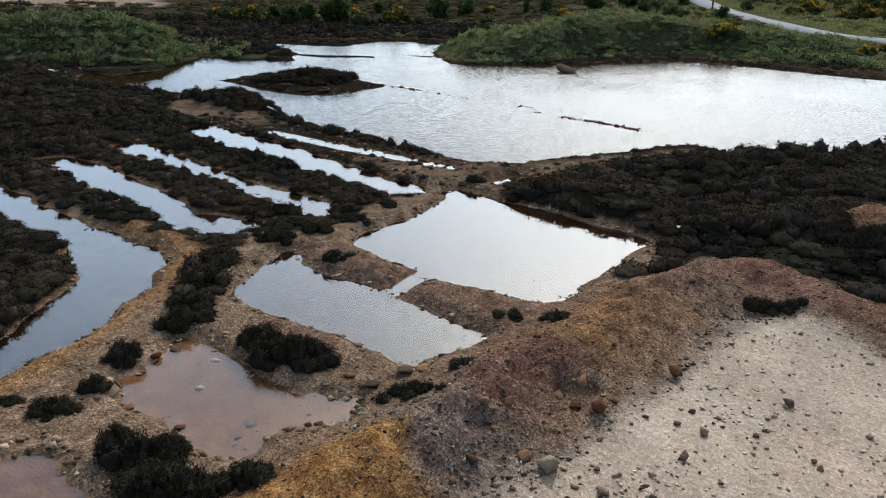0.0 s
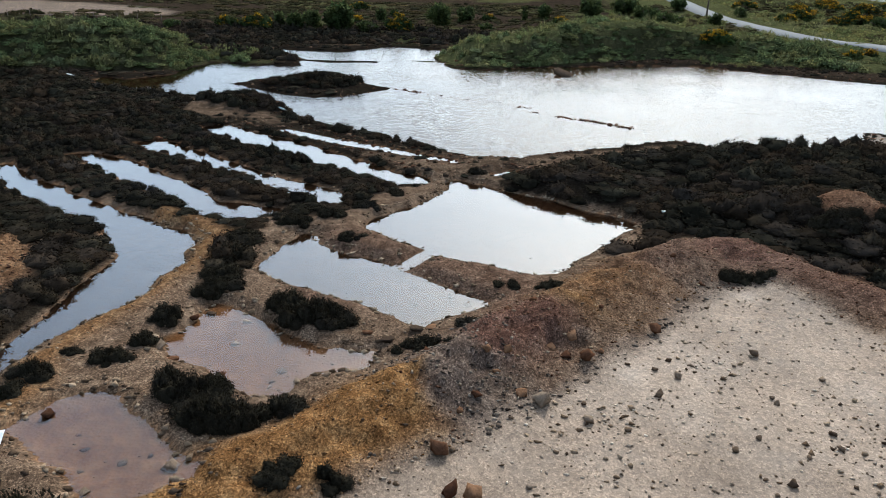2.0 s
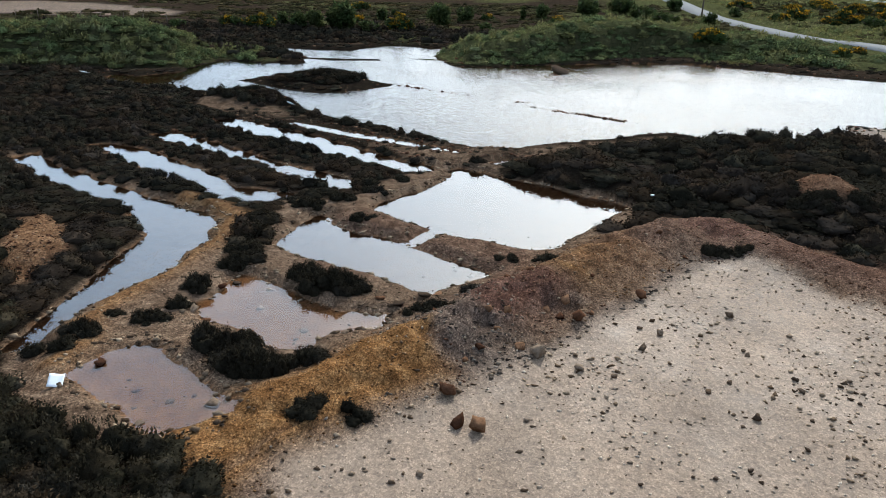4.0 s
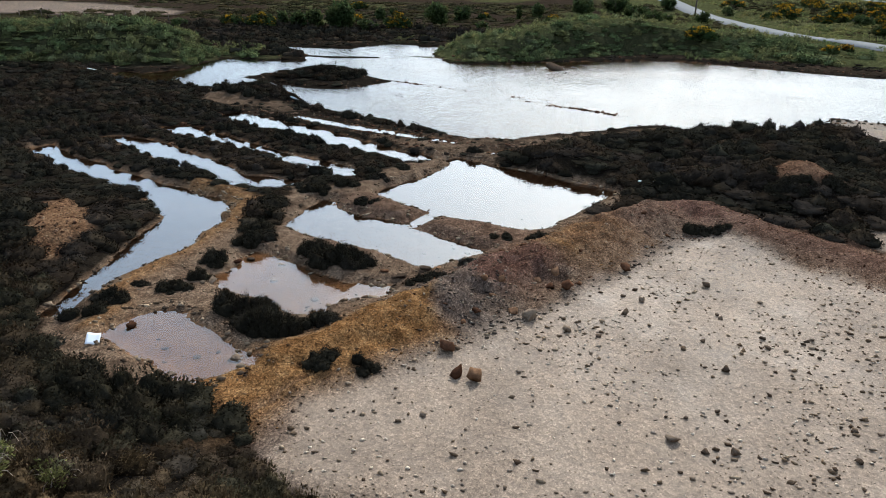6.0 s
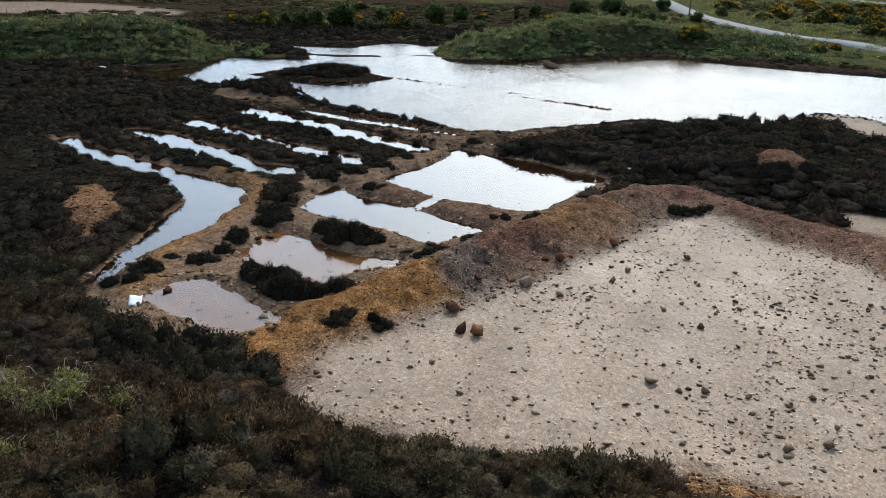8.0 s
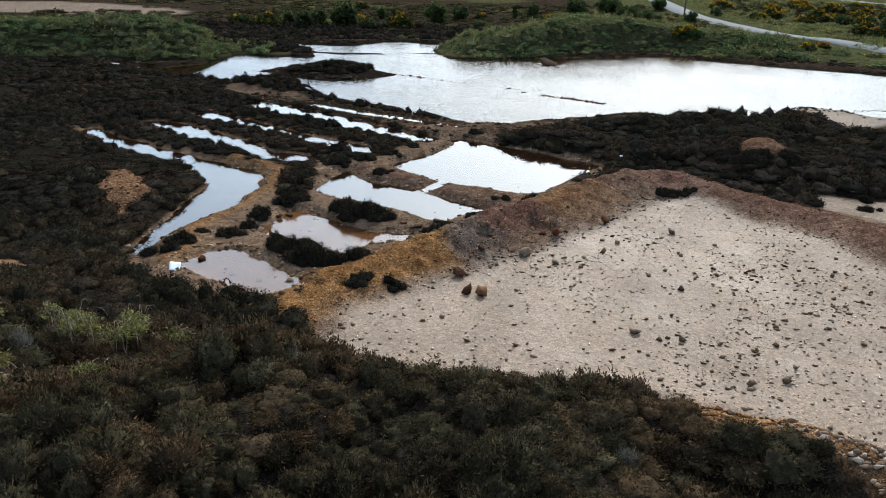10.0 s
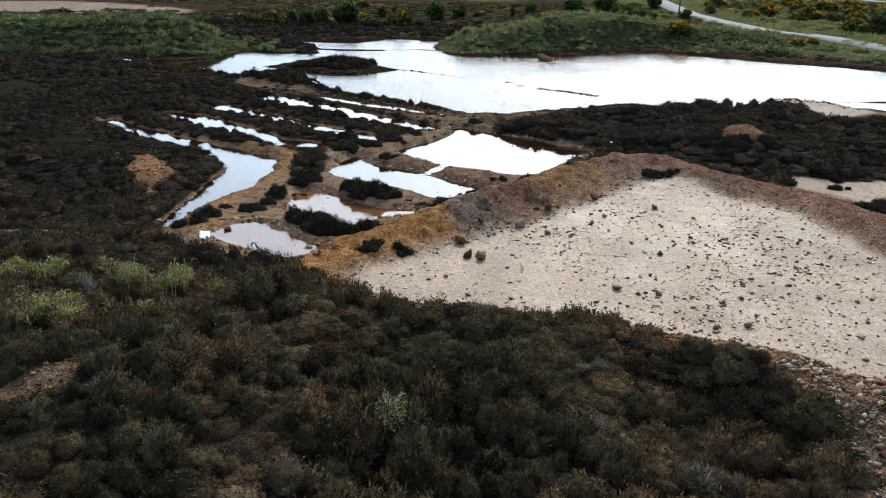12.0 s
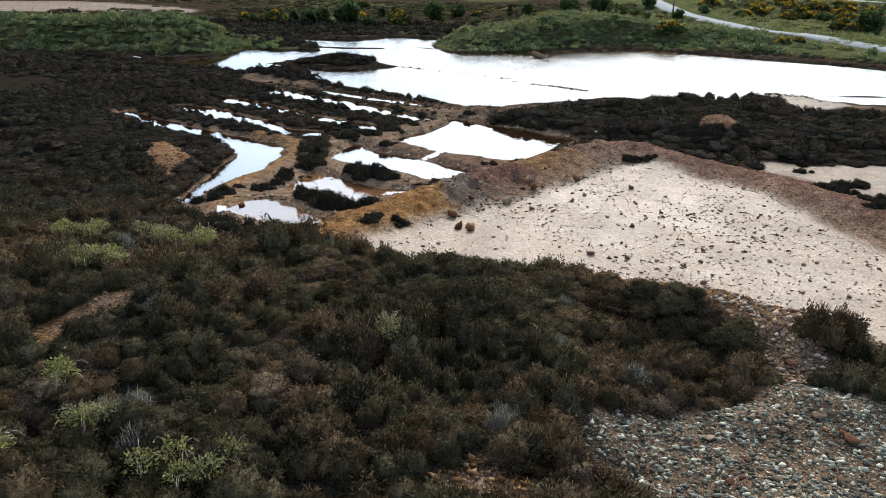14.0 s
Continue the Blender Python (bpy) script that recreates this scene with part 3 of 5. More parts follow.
    rim = np.exp(-(dm / 1.5) ** 2)
    z += np.maximum(crest, 0.55 * rim * (1 + 0.15 * lumps) + 0.02 * rim * rough)
    db, _ = outline_distance(wx, wy, BANK, False)
    z += 0.10 * np.exp(-(db / 0.7) ** 2)
    z += (1.2 + 0.2 * lumps + 0.1 * rough) * np.exp(-((x - 16.7) ** 2 + (y - 26.6) ** 2) / 3.2)
    de, _ = outline_distance(x, y, HEATHER_LAND["east_field"], reach=3.0)
    z += 0.5 * smooth(0, -1.6, de) * np.clip(0.3 + vnoise(x, y, 2.7, 31), 0, 1.2)
    dw, _ = outline_distance(x, y, HEATHER_LAND["west_field"], reach=3.0)
    z += 0.42 * smooth(-0.8, -3.0, dw) * np.clip(0.25 + vnoise(x, y, 2.6, 37), 0, 1.2)
    # mounds behind the lake, knolls under the humps
    dl, al = outline_distance(x, y, MOUND_LEFT, False, 20)
    z += np.interp(al, np.linspace(0, 1, len(MOUND_LEFT_HIGH)), MOUND_LEFT_HIGH) * smooth(6.2, 0.6, dl + 0.35 * vnoise(x, y, 4, 12)) ** 0.85
    dq, aq = outline_distance(x, y, MOUND_RIGHT, False, 20)
    z += np.interp(aq, np.linspace(0, 1, len(MOUND_RIGHT_HIGH)), MOUND_RIGHT_HIGH) * smooth(5.4, 0.6, dq + 0.5 * vnoise(x, y, 4, 13)) ** 0.85
    z += 0.7 * np.exp(-((x + 15.3) ** 2 / 9 + (y - 50.4) ** 2 / 4))
    # water bodies cut into it
    wet = np.full(x.shape, 99.0)
    for step, (name, (level, depth, poly)) in enumerate(PONDS.items()):
        level = level - 0.004 * step
        k = 0.35 if name in ("channel", "rut") else (2.0 if name == "lake" else 1.0)
        sx, sy = (wx, wy) if k == 1 else (x + k * (wx - x), y + k * (wy - y))
        d, _ = outline_distance(sx, sy, poly, reach=12.0 if name == "lake" else 6.0)
        if name.startswith("strip"):       # the near bank is undercut below the heather
            for back in ((0.2, 0.35) if name == "strip_near" else (0.35, 0.65)):
                d = np.minimum(d, outline_distance(sx, sy + back, poly, reach=6.0)[0])
        d = d - (0.12 if name.startswith("strip") else 0.18 if name == "rut" else 0.1 if name == "hook" else 0.0)
        slope = 0.55 if name != "lake" else 0.35
        z = np.where(d > 0, np.minimum(z, level + 0.015 + slope * d + 0.35 * np.clip(d - 1.2, 0, 9) ** 2 + 0.02 * np.clip(rough, -0.4, 1)), level - depth * (1 - np.exp(d / 0.7)) + 0.02 * rough * smooth(0, -0.5, d))
        wet = np.minimum(wet, d)
    z += (0.9 * smooth(3, 8, wet)) * smooth(26, 34, x) * smooth(58, 66, y) * smooth(104, 92, y)
    # islets in the lake
    for poly, top_z in (([(-19.6, 60.1), (-17.7, 62.3), (-13.5, 61.6), (-9.8, 61.6), (-5.4, 59.7), (-8, 56.3), (-11, 54.2), (-14.4, 56)], 0.28),
                        ([(-5.6, 59.9), (-2.8, 58.2), (-2.7, 57.8), (-5.4, 59.4)], 0.06), ([(7.4, 49.6), (9.6, 48.3), (12, 46.2), (11.7, 45.7), (9.4, 47.7)], 0.08),
                        ([(4.3, 53), (5.6, 52.7), (5.4, 52.3), (4.4, 52.6)], 0.05), ([(-19, 77), (-14, 74.5), (-8.5, 75.5), (-9, 76.4), (-14, 76.5)], 0.1),
                        ([(30, 45.6), (36, 46.4), (40, 46), (35, 45.4)], 0.08), ([(-6.5, 77.5), (-2.5, 76.5), (-3, 78)], 0.08),
                        ([(27, 76.5), (34, 71.6), (42, 67), (48, 62), (52, 57), (60, 60), (44, 73), (33, 78)], 0.07)):
        d, _ = outline_distance(wx, wy, poly, reach=3.0)
        wet = np.where(d < 0.2, np.maximum(wet, -d), wet)
        z = np.maximum(z, np.where(d < 0.6, np.minimum(top_z + 0.05 * rough, -0.22 * d - 0.02), -9))
    z += 0.8 * np.exp(-((x + 11.9) ** 2 / 11 + (y - 59.5) ** 2 / 2.6))
    under = smooth(0.0, -0.15, wet) * (z < 0.5)
    # shallow rust-coloured bays of the lake
    bay = np.clip(np.exp(-((x + 29) ** 2 / 18 + (y - 62) ** 2 / 40)) + smooth(68, 74, y) * smooth(-6, 0, x), 0, 1)
    # kinds
    heath = np.zeros(x.shape)
    for name, poly in HEATHER_LAND.items():
        d, _ = outline_distance(wx, wy, poly, reach=3.0)
        heath = np.maximum(heath, smooth(0.15, -0.15, d))
    bare = np.zeros(x.shape)
    for name, poly in BARE.items():
        d, _ = outline_distance(wx, wy, poly, reach=3.0)
        bare = np.maximum(bare, smooth(0.2, -0.2, d))
    heath *= (1 - bare) * smooth(0.02, 0.14, wet) * smooth(0.3, 0.5, db + 0.2 * rough)
    green = np.maximum(smooth(6.4, 5.2, dl), smooth(5.8, 4.6, dq))
    far_turf = smooth(0.0, 0.5, vnoise(x, y, 14, 14) + 0.5 * vnoise(x, y, 4, 15)) * smooth(88, 96, y)
    ds, _ = outline_distance(wx, wy, [(-130, 118), (-79.4, 117), (-60, 116), (-48, 119), (-50, 126), (-54, 131), (-68, 137), (-77, 141), (-95, 136), (-140, 150)], reach=10.0)
    far_sand = smooth(1.0, -1.0, ds + 1.5 * vnoise(x, y, 5, 17))
    for poly in ([(16.9, 22), (18.4, 21.8), (21.3, 21.3), (26, 22.5), (40, 20), (40, 8), (24, 8), (20.9, 15.3), (19.4, 15.8), (18.6, 17.7), (16.8, 19.6)], [(27.1, 46.6), (29.8, 45.2), (30.8, 41.3), (30.9, 39.6), (26.9, 37.4), (24.6, 38)]):
        d, _ = outline_distance(wx, wy, poly, reach=3.0)
        far_sand = np.maximum(far_sand, smooth(0.3, -0.3, d) * (1 - heath))
    verge = smooth(26, 36, x) * smooth(60, 75, y) * smooth(3.0, 4.2, wet)
    aw = ar + 0.03 * vnoise(x, y, 1.3, 45) + 0.015 * vnoise(x, y, 0.5, 46)
    apron = np.exp(-((dp + 0.25) / 0.45) ** 2) * smooth(3.4, 2.4, dr) + 0.8 * np.exp(-((dp + 0.2) / 0.5) ** 2) * smooth(1.6, 0.4, np.abs(dh)) * smooth(2.0, -1.0, x)
    kinds = {
        "peat": np.clip(heath + 0.9 * green + 0.85 * smooth(84, 92, y) * (1 - far_sand) + 0.85 * smooth(50, 54, y) * smooth(90, 86, y) * (1 - far_sand) + 0.3 * smooth(0.3, 0.6, hill) * (y < -2) + 0.7 * smooth(2.0, 0.8, wet) * smooth(35, 39, y) + 0.4 * smooth(30, 36, y) * (y < 60) * (1 + 0.8 * vnoise(x, y, 1.4, 49)), 0, 1), "turf": np.clip(0.45 * green + 0.55 * smooth(3.2, 1.2, dq) + 0.8 * far_turf * (1 - far_sand) + verge, 0, 1) * (wet > 0.3),
        "red": np.clip(1.3 * prof * smooth(0.36, 0.43, aw) * smooth(0.64, 0.54, aw) + 0.75 * rim + 0.6 * prof * smooth(0.6, 0.7, aw) + (0.5 + 0.15 * (x > 0)) * bare * (y > 14) + 0.45 * smooth(17, 18.5, y) * smooth(26, 24, y) * smooth(-5.5, -4, x) * smooth(4.5, 3, x), 0, 1) * (1 - flat),
        "slate": np.clip(1.4 * prof * smooth(0.24, 0.30, aw) * smooth(0.46, 0.38, aw) + 0.8 * apron, 0, 1),
        "ochre": np.clip(1.8 * prof * (1 - smooth(0.24, 0.32, aw)) + 0.9 * prof * smooth(0.56, 0.64, aw) * smooth(0.86, 0.74, aw) * (0.7 + 0.6 * vnoise(x, y, 1.2, 16)) + 0.75 * np.exp(-(db / 0.55) ** 2) + (0.45 - 0.25 * (x > 0)) * bare * (y > 7)
                         + bare * (y < 7) * (0.35 + 0.4 * vnoise(x, y, 1.3, 18)) * (1 - 0.8 * (x > 0)) + 0.75 * smooth(0.02, 0.12, hill) * (1 - heath) * smooth(-4.2, -1.0, y + 0.8 * lumps) * (bare < 0.5), 0, 1) * (wet > 0),
        "pan": np.clip(flat * (0.9 + 0.2 * lumps) * (1 - 0.5 * apron) + 0.15 * prof * smooth(0.75, 0.85, aw) + (0.5 - 0.32 * (y > 100)) * far_sand, 0, 1) * (1 - 0.9 * np.clip(prof * 2 - 0.3, 0, 1)), "mud": np.clip(under, 0, 1) * (1 - 0.85 * smooth(36, 44, y) * (1 - bay)),
    }
    return z, kinds, {"heath": heath, "wet": wet, "green": green, "flat": flat, "ridge": prof, "rim": rim, "along": ar, "hill": hill, "bank": np.exp(-(db / 0.9) ** 2), "bare": bare, "apron": apron, "brow": smooth(5.4, 0.6, dq) + 0.45 * smooth(0.4, 0.2, aq) * (dq < 5)}


def steps(stops):
    """Coordinates along one axis: (start, end, step) stretches, then growing steps to the horizon."""
    out = []
    for a, b, h in stops:
        out.extend(np.linspace(a, b, int(round((b - a) / h)), endpoint=False))
    out = list(out)
    h = stops[-1][2]
    v = stops[-1][1]
    while v < 2600:
        out.append(v)
        h *= 1.09
        v += h
    lo, h, v = [], stops[0][2], stops[0][0]
    while v > -2600:
        h *= 1.09
        v -= h
        lo.append(v)
    return np.array(lo[::-1] + out)


def mesh_object(name, verts, faces, mat, attributes=None, smooth_faces=False, sides=3, normals=None):
    me = bpy.data.meshes.new(name)
    verts, faces = np.asarray(verts, np.float32), np.asarray(faces, np.int32)
    me.vertices.add(len(verts))
    me.vertices.foreach_set("co", verts.ravel())
    me.loops.add(faces.size)
    me.loops.foreach_set("vertex_index", faces.ravel())
    me.polygons.add(len(faces))
    me.polygons.foreach_set("loop_start", np.arange(0, faces.size, sides, dtype=np.int32))
    if smooth_faces:
        me.polygons.foreach_set("use_smooth", np.ones(len(faces), bool))
    for key, values in (attributes or {}).items():
        a = me.attributes.new(key, "FLOAT", "POINT")
        a.data.foreach_set("value", np.asarray(values, np.float32).ravel())
    if normals is not None:
        a = me.attributes.new("custom_normal", "FLOAT_VECTOR", "POINT")
        a.data.foreach_set("vector", np.asarray(normals, np.float32).ravel())
    me.materials.append(mat)
    me.update(calc_edges=True)
    return new(name, me)


xs = steps([(-32, -13, 0.36), (-13, -6, 0.2), (-6, 11, 0.14), (11, 30, 0.32), (30, 56, 0.7)])
ys = steps([(-12, -7, 0.3), (-7, 7.5, 0.2), (7.5, 23, 0.15), (23, 26, 0.2), (26, 48, 0.28), (48, 92, 0.5), (92, 140, 1.2)])
GX, GY = np.meshgrid(xs, ys)
GZ, KINDS, _ = terrain(GX.ravel(), GY.ravel())
gi = np.arange(len(xs) * len(ys)).reshape(len(ys), len(xs))


def sheet_z(x, y):
    """Height of the finished ground sheet, between its grid points."""
    x, y = np.asarray(x, float), np.asarray(y, float)
    i, j = np.clip(np.searchsorted(xs, x) - 1, 0, len(xs) - 2), np.clip(np.searchsorted(ys, y) - 1, 0, len(ys) - 2)
    u, w = (x - xs[i]) / (xs[i + 1] - xs[i]), (y - ys[j]) / (ys[j + 1] - ys[j])
    g = GZ.reshape(len(ys), len(xs))
    return (g[j, i] * (1 - u) + g[j, i + 1] * u) * (1 - w) + (g[j + 1, i] * (1 - u) + g[j + 1, i + 1] * u) * w


def ground_z(x, y):
    return float(sheet_z(np.array([x]), np.array([y]))[0])


quads = np.stack([gi[:-1, :-1], gi[:-1, 1:], gi[1:, 1:], gi[1:, :-1]], -1).reshape(-1, 4)
ground = mesh_object("ground", np.stack([GX.ravel(), GY.ravel(), GZ], -1), quads, GROUND, KINDS, True, 4)
tagged(ground, "rust-stained gravel, spoil banks and peaty soil of a worked-out site", "ground", kind="structure")


# ---- water ----
def water_sheet(name, level, poly, mat, label, category, reach=0.4):
    p = np.array(poly)
    area = 0.5 * np.sum(p[:, 0] * np.roll(p[:, 1], -1) - p[:, 1] * np.roll(p[:, 0], -1))
    q = []
    for k in range(len(p)):
        a, b, c = p[k - 1], p[k], p[(k + 1) % len(p)]
        e, f = (b - a) / np.linalg.norm(b - a), (c - b) / np.linalg.norm(c - b)
        nrm = np.array([e[1] + f[1], -(e[0] + f[0])]) * (1 if area > 0 else -1)
        nrm /= max(np.linalg.norm(nrm), 0.3)
        q.append(b + nrm * (0.9 if name == "lake_water" else reach))
    bm = bmesh.new()
    bm.faces.new([bm.verts.new((x, y, level)) for x, y in q])
    bmesh.ops.triangulate(bm, faces=bm.faces[:])
    for f in bm.faces:
        if f.normal.z < 0:
            f.normal_flip()
    me = bpy.data.meshes.new(name)
    bm.to_mesh(me)
    bm.free()
    me.materials.append(mat)
    ob = new(name, me)
    ob.visible_shadow = mat is not POOL_WATER      # a clear shallow pane: daylight reaches the silt under it
    return tagged(ob, label, category, kind="structure")


for step, (pond, (level, depth, poly)) in enumerate(PONDS.items()):
    level -= 0.004 * step
    if pond == "lake":
        water_sheet("lake_water", level, poly, LAKE_WATER, "wide shallow lake mirroring a bright sky", "lake")
    else:
        water_sheet("pond_water", level, poly, POOL_WATER if pond in ("pool", "brown") else POND_WATER, "still rust-brown shallow water between gravel banks", "pond", 1.3 if pond.startswith("strip") else 0.4)


# ---- plants ----
def part(name, verts, faces, mat, parent, label="", attributes=None, normals=None):
    ob = mesh_object(name, verts, faces, mat, attributes, normals=normals)
    ob.parent = parent
    return tagged(ob, label)


def lobed(d, seed, count=18):
    """Radius of an uneven cushion in each of the directions d."""
    rng = np.random.RandomState(seed)
    c = rng.randn(count, 3)
    c[:, 2] = np.abs(c[:, 2]) * 0.8
    c /= np.linalg.norm(c, axis=1)[:, None]
    lift = 0.16 + 0.28 * rng.rand(count)
    dots = np.clip(d @ c.T, -1, 1)
    return 0.62 + (lift * np.exp(-((1 - dots) / 0.05))).max(1)


def unit(v):
    return v / np.linalg.norm(v, axis=-1, keepdims=True)


def cushion_normal(d, seed):
    """Outward direction of the lobed cushion's surface in each of the directions d."""
    a = unit(np.cross(d, np.array([0.31, 0.17, 0.93])))
    b = np.cross(d, a)
    r, e = lobed(d, seed), 0.08
    ra, rb = (lobed(unit(d + e * a), seed) - r) / e, (lobed(unit(d + e * b), seed) - r) / e
    return unit(d * r[:, None] - 0.8 * ra[:, None] * a - 0.8 * rb[:, None] * b)


def tuft(count, length, width, seed, low=-0.05, upright=0.18, core=0.77, inside=0.0, rings=2, even=0.8):
    """A cushion of radius 1 and height 1: small leafy sprays on an uneven dome, over a dense core. Vertices, triangles, normals."""
    rng = np.random.RandomState(seed)
    th, cz = rng.rand(count) * 2 * np.pi, low + (1 - low) * rng.rand(count)
    r = np.sqrt(np.clip(1 - cz ** 2, 0, 1))
    d = np.stack([r * np.cos(th), r * np.sin(th), cz], -1)
    base = d * (lobed(d, seed) * (0.74 + 0.24 * rng.rand(count) - inside * rng.rand(count)))[:, None]
    way = unit(d * (1 - upright) + np.array([0, 0, upright]) + 0.55 * rng.randn(count, 3))
    side = unit(np.cross(way, rng.randn(count, 3)))
    out = cushion_normal(d, seed)
    side *= np.sign((np.cross(side, way) * out).sum(1))[:, None]
    ln = length * (0.5 + 1.0 * rng.rand(count))[:, None]
    wd = width * (0.6 + 0.8 * rng.rand(count))[:, None]
    v = np.stack([base - side * wd * 0.5, base + side * wd * 0.5, base + way * ln], 1).reshape(-1, 3)
    f = np.arange(count * 3).reshape(-1, 3)
    nrm = np.repeat(unit(even * out + (1.25 - even) * np.cross(side, way) + 0.25 * rng.randn(count, 3)), 3, 0)
    if core:
        cv, cf, n = [], [], 3 * rings
        for ring in range(rings):
            el = -0.2 + 1.5 * ring / rings
            for k in range(n):
                a = 2 * np.pi * (k + 0.5 * ring) / n
                cv.append((np.cos(el) * np.cos(a), np.cos(el) * np.sin(a), np.sin(el)))
        cv.append((0, 0, 1))
        cv = np.array(cv)
        nrm = np.concatenate([nrm, cushion_normal(cv, seed)])
        cv = cv * (core * lobed(cv, seed))[:, None]
        for ring in range(rings - 1):
            for k in range(n):
                a, b = ring * n + k, ring * n + (k + 1) % n
                cf += [(a, b, a + n), (b, b + n, a + n)]
        cf += [((rings - 1) * n + k, (rings - 1) * n + (k + 1) % n, rings * n) for k in range(n)]
        f = np.concatenate([f, np.array(cf) + len(v)])
        v = np.concatenate([v, cv])
    return v, f, nrm


def assemble(templates, place, size, turn, pick, tone=None):
    """Many turned and scaled copies of the templates as one set of vertices and triangles, with a tone for each copy, and normals where the templates have them."""
    vs, fs, ts, ns, off = [], [], [], [], 0
    tone = np.random.RandomState(len(place)).rand(len(place)) if tone is None else tone
    for k, (v, f, *soft) in enumerate(templates):
        s = np.where(pick == k)[0]
        if not len(s):
            continue
        c, n = np.cos(turn[s])[:, None], np.sin(turn[s])[:, None]
        turned = lambda q: np.stack([q[None, :, 0] * c - q[None, :, 1] * n, q[None, :, 0] * n + q[None, :, 1] * c, np.repeat(q[None, :, 2], len(s), 0)], -1)
        vs.append((turned(v) * size[s][:, None, :] + place[s][:, None, :]).reshape(-1, 3))
        for q in soft:
            ns.append(unit(turned(q) / size[s][:, None, :]).reshape(-1, 3))
        fs.append((f[None] + (np.arange(len(s)) * len(v))[:, None, None] + off).reshape(-1, 3))
        ts.append(np.repeat(tone[s], len(v)))
        off += len(s) * len(v)
    return np.concatenate(vs), np.concatenate(fs), {"tone": np.concatenate(ts)}, np.concatenate(ns) if ns else None


def spread(x0, x1, y0, y1, gap, seed):
    """Jittered points over a rectangle, about gap apart."""
    rng = np.random.RandomState(seed)
    gx, gy = np.meshgrid(np.arange(x0, x1, gap), np.arange(y0, y1, gap))
    gx[::2] += gap / 2
    n = gx.size
    return gx.ravel() + gap * 0.95 * (rng.rand(n) - 0.5), gy.ravel() + gap * 0.95 * (rng.rand(n) - 0.5), rng


def cushions(name, rect, gap, radius, height, templates, mat, keep, seed, label, category):
    x, y, rng = spread(*rect, gap, seed)
    z, kinds, more = terrain(x, y)
    ok = keep(x, y, z, more, rng)
    x, y = x[ok], y[ok]
    z = sheet_z(x, y)
    n = len(x)
    r = radius * (0.6 + 0.9 * rng.rand(n) ** 1.5) * (1 + 0.38 * vnoise(x, y, 3.0, 21))
    r = np.minimum(r, 1.3 * radius)
    r = np.minimum(r, 0.36 + 0.75 * np.clip(more["wet"][ok], 0, 9))
    h = height * (0.55 + 0.8 * rng.rand(n)) * (1 + 0.65 * vnoise(x, y, 1.9, 22)) * (0.6 + 0.4 * r / radius)
    size = np.stack([r, r * (0.8 + 0.4 * rng.rand(n)), h], -1)
    tone = np.clip(0.45 + 0.45 * vnoise(x, y, 1.8, 23) + 0.5 * (rng.rand(n) - 0.5), 0, 1)
    v, f, a, soft = assemble(templates, np.stack([x, y, z - 0.04], -1), size, rng.rand(n) * 6.28, rng.randint(0, len(templates), n), tone)
    return tagged(mesh_object(name, v, f, mat, a, normals=soft), label, category, kind="stuff")


FINE = [tuft(820, 0.12, 0.055, s, upright=0.06, core=0.8, rings=6) for s in (1, 2, 3, 4, 5)]
HALF_FINE = [tuft(640, 0.1, 0.07, s, upright=0.06, core=0.8, rings=5) for s in (26, 27, 28, 29)]
MEDIUM = [tuft(300, 0.11, 0.09, s, upright=0.08, core=0.77, rings=4, even=0.95) for s in (6, 7, 8, 9)]
FAR = [tuft(180, 0.11, 0.12, s, upright=0.08, core=0.78, rings=4, even=0.95) for s in (20, 21, 22, 23)]
COARSE = [tuft(130, 0.12, 0.13, s, upright=0.08, rings=4, even=1.0) for s in (10, 11, 12)]
LEAFY = [tuft(150, 0.2, 0.19, s, upright=0.1, rings=3, even=0.45) for s in (13, 14, 15)]
SPARSE = [tuft(36, 0.18, 0.2, s, upright=0.08, rings=3, even=1.0) for s in (18, 19)]
GRASSY = [tuft(34, 0.7, 0.12, s, upright=0.8, core=0) for s in (16, 17)]

on_heath = lambda x, y, z, more, rng: more["heath"] > 0.5
core_land = lambda x, y: (np.abs(x - 0.8) < 0.64 * (y + 18) + 2.0) & (y > -9.6)
cushions("heather_carpet", (-16, 13, -9.6, -1), 0.44, 0.52, 0.52, FINE, HEATHER, lambda x, y, z, m, rng: (m["heath"] > 0.5) & core_land(x, y), 31,
         "dark brown heather cushions covering the slope", "heather")
cushions("heather_carpet", (-16, 15, -1, 4.6), 0.49, 0.52, 0.52, HALF_FINE, HEATHER, lambda x, y, z, m, rng: (m["heath"] > 0.5) & core_land(x, y), 44,
         "dark brown heather cushions on the lower slope", "heather")
cushions("heather_carpet", (-40, 24, -13, 4.6), 0.9, 0.7, 0.52, COARSE, HEATHER, lambda x, y, z, m, rng: (m["heath"] > 0.5) & ~core_land(x, y), 43,
         "dark brown heather on the slope's flanks", "heather")
behind_path = lambda x, y: (x > -18) & (y > -27)
cushions("heather_carpet", (-18, 12, -27, -13), 0.95, 0.8, 0.55, COARSE, HEATHER, on_heath, 47, "dark brown heather on the hill's back", "heather")
cushions("heather_carpet", (-45, 12, -36, -13), 1.4, 1.1, 0.6, COARSE, HEATHER, lambda x, y, z, m, rng: (m["heath"] > 0.5) & ~behind_path(x, y), 50, "dark brown heather farther back on the hill", "heather")
cushions("heather_carpet", (-30, -3, 4.6, 15), 0.52, 0.60, 0.50, MEDIUM, HEATHER_MID, on_heath, 30, "dark brown heather at the foot of the slope", "heather")
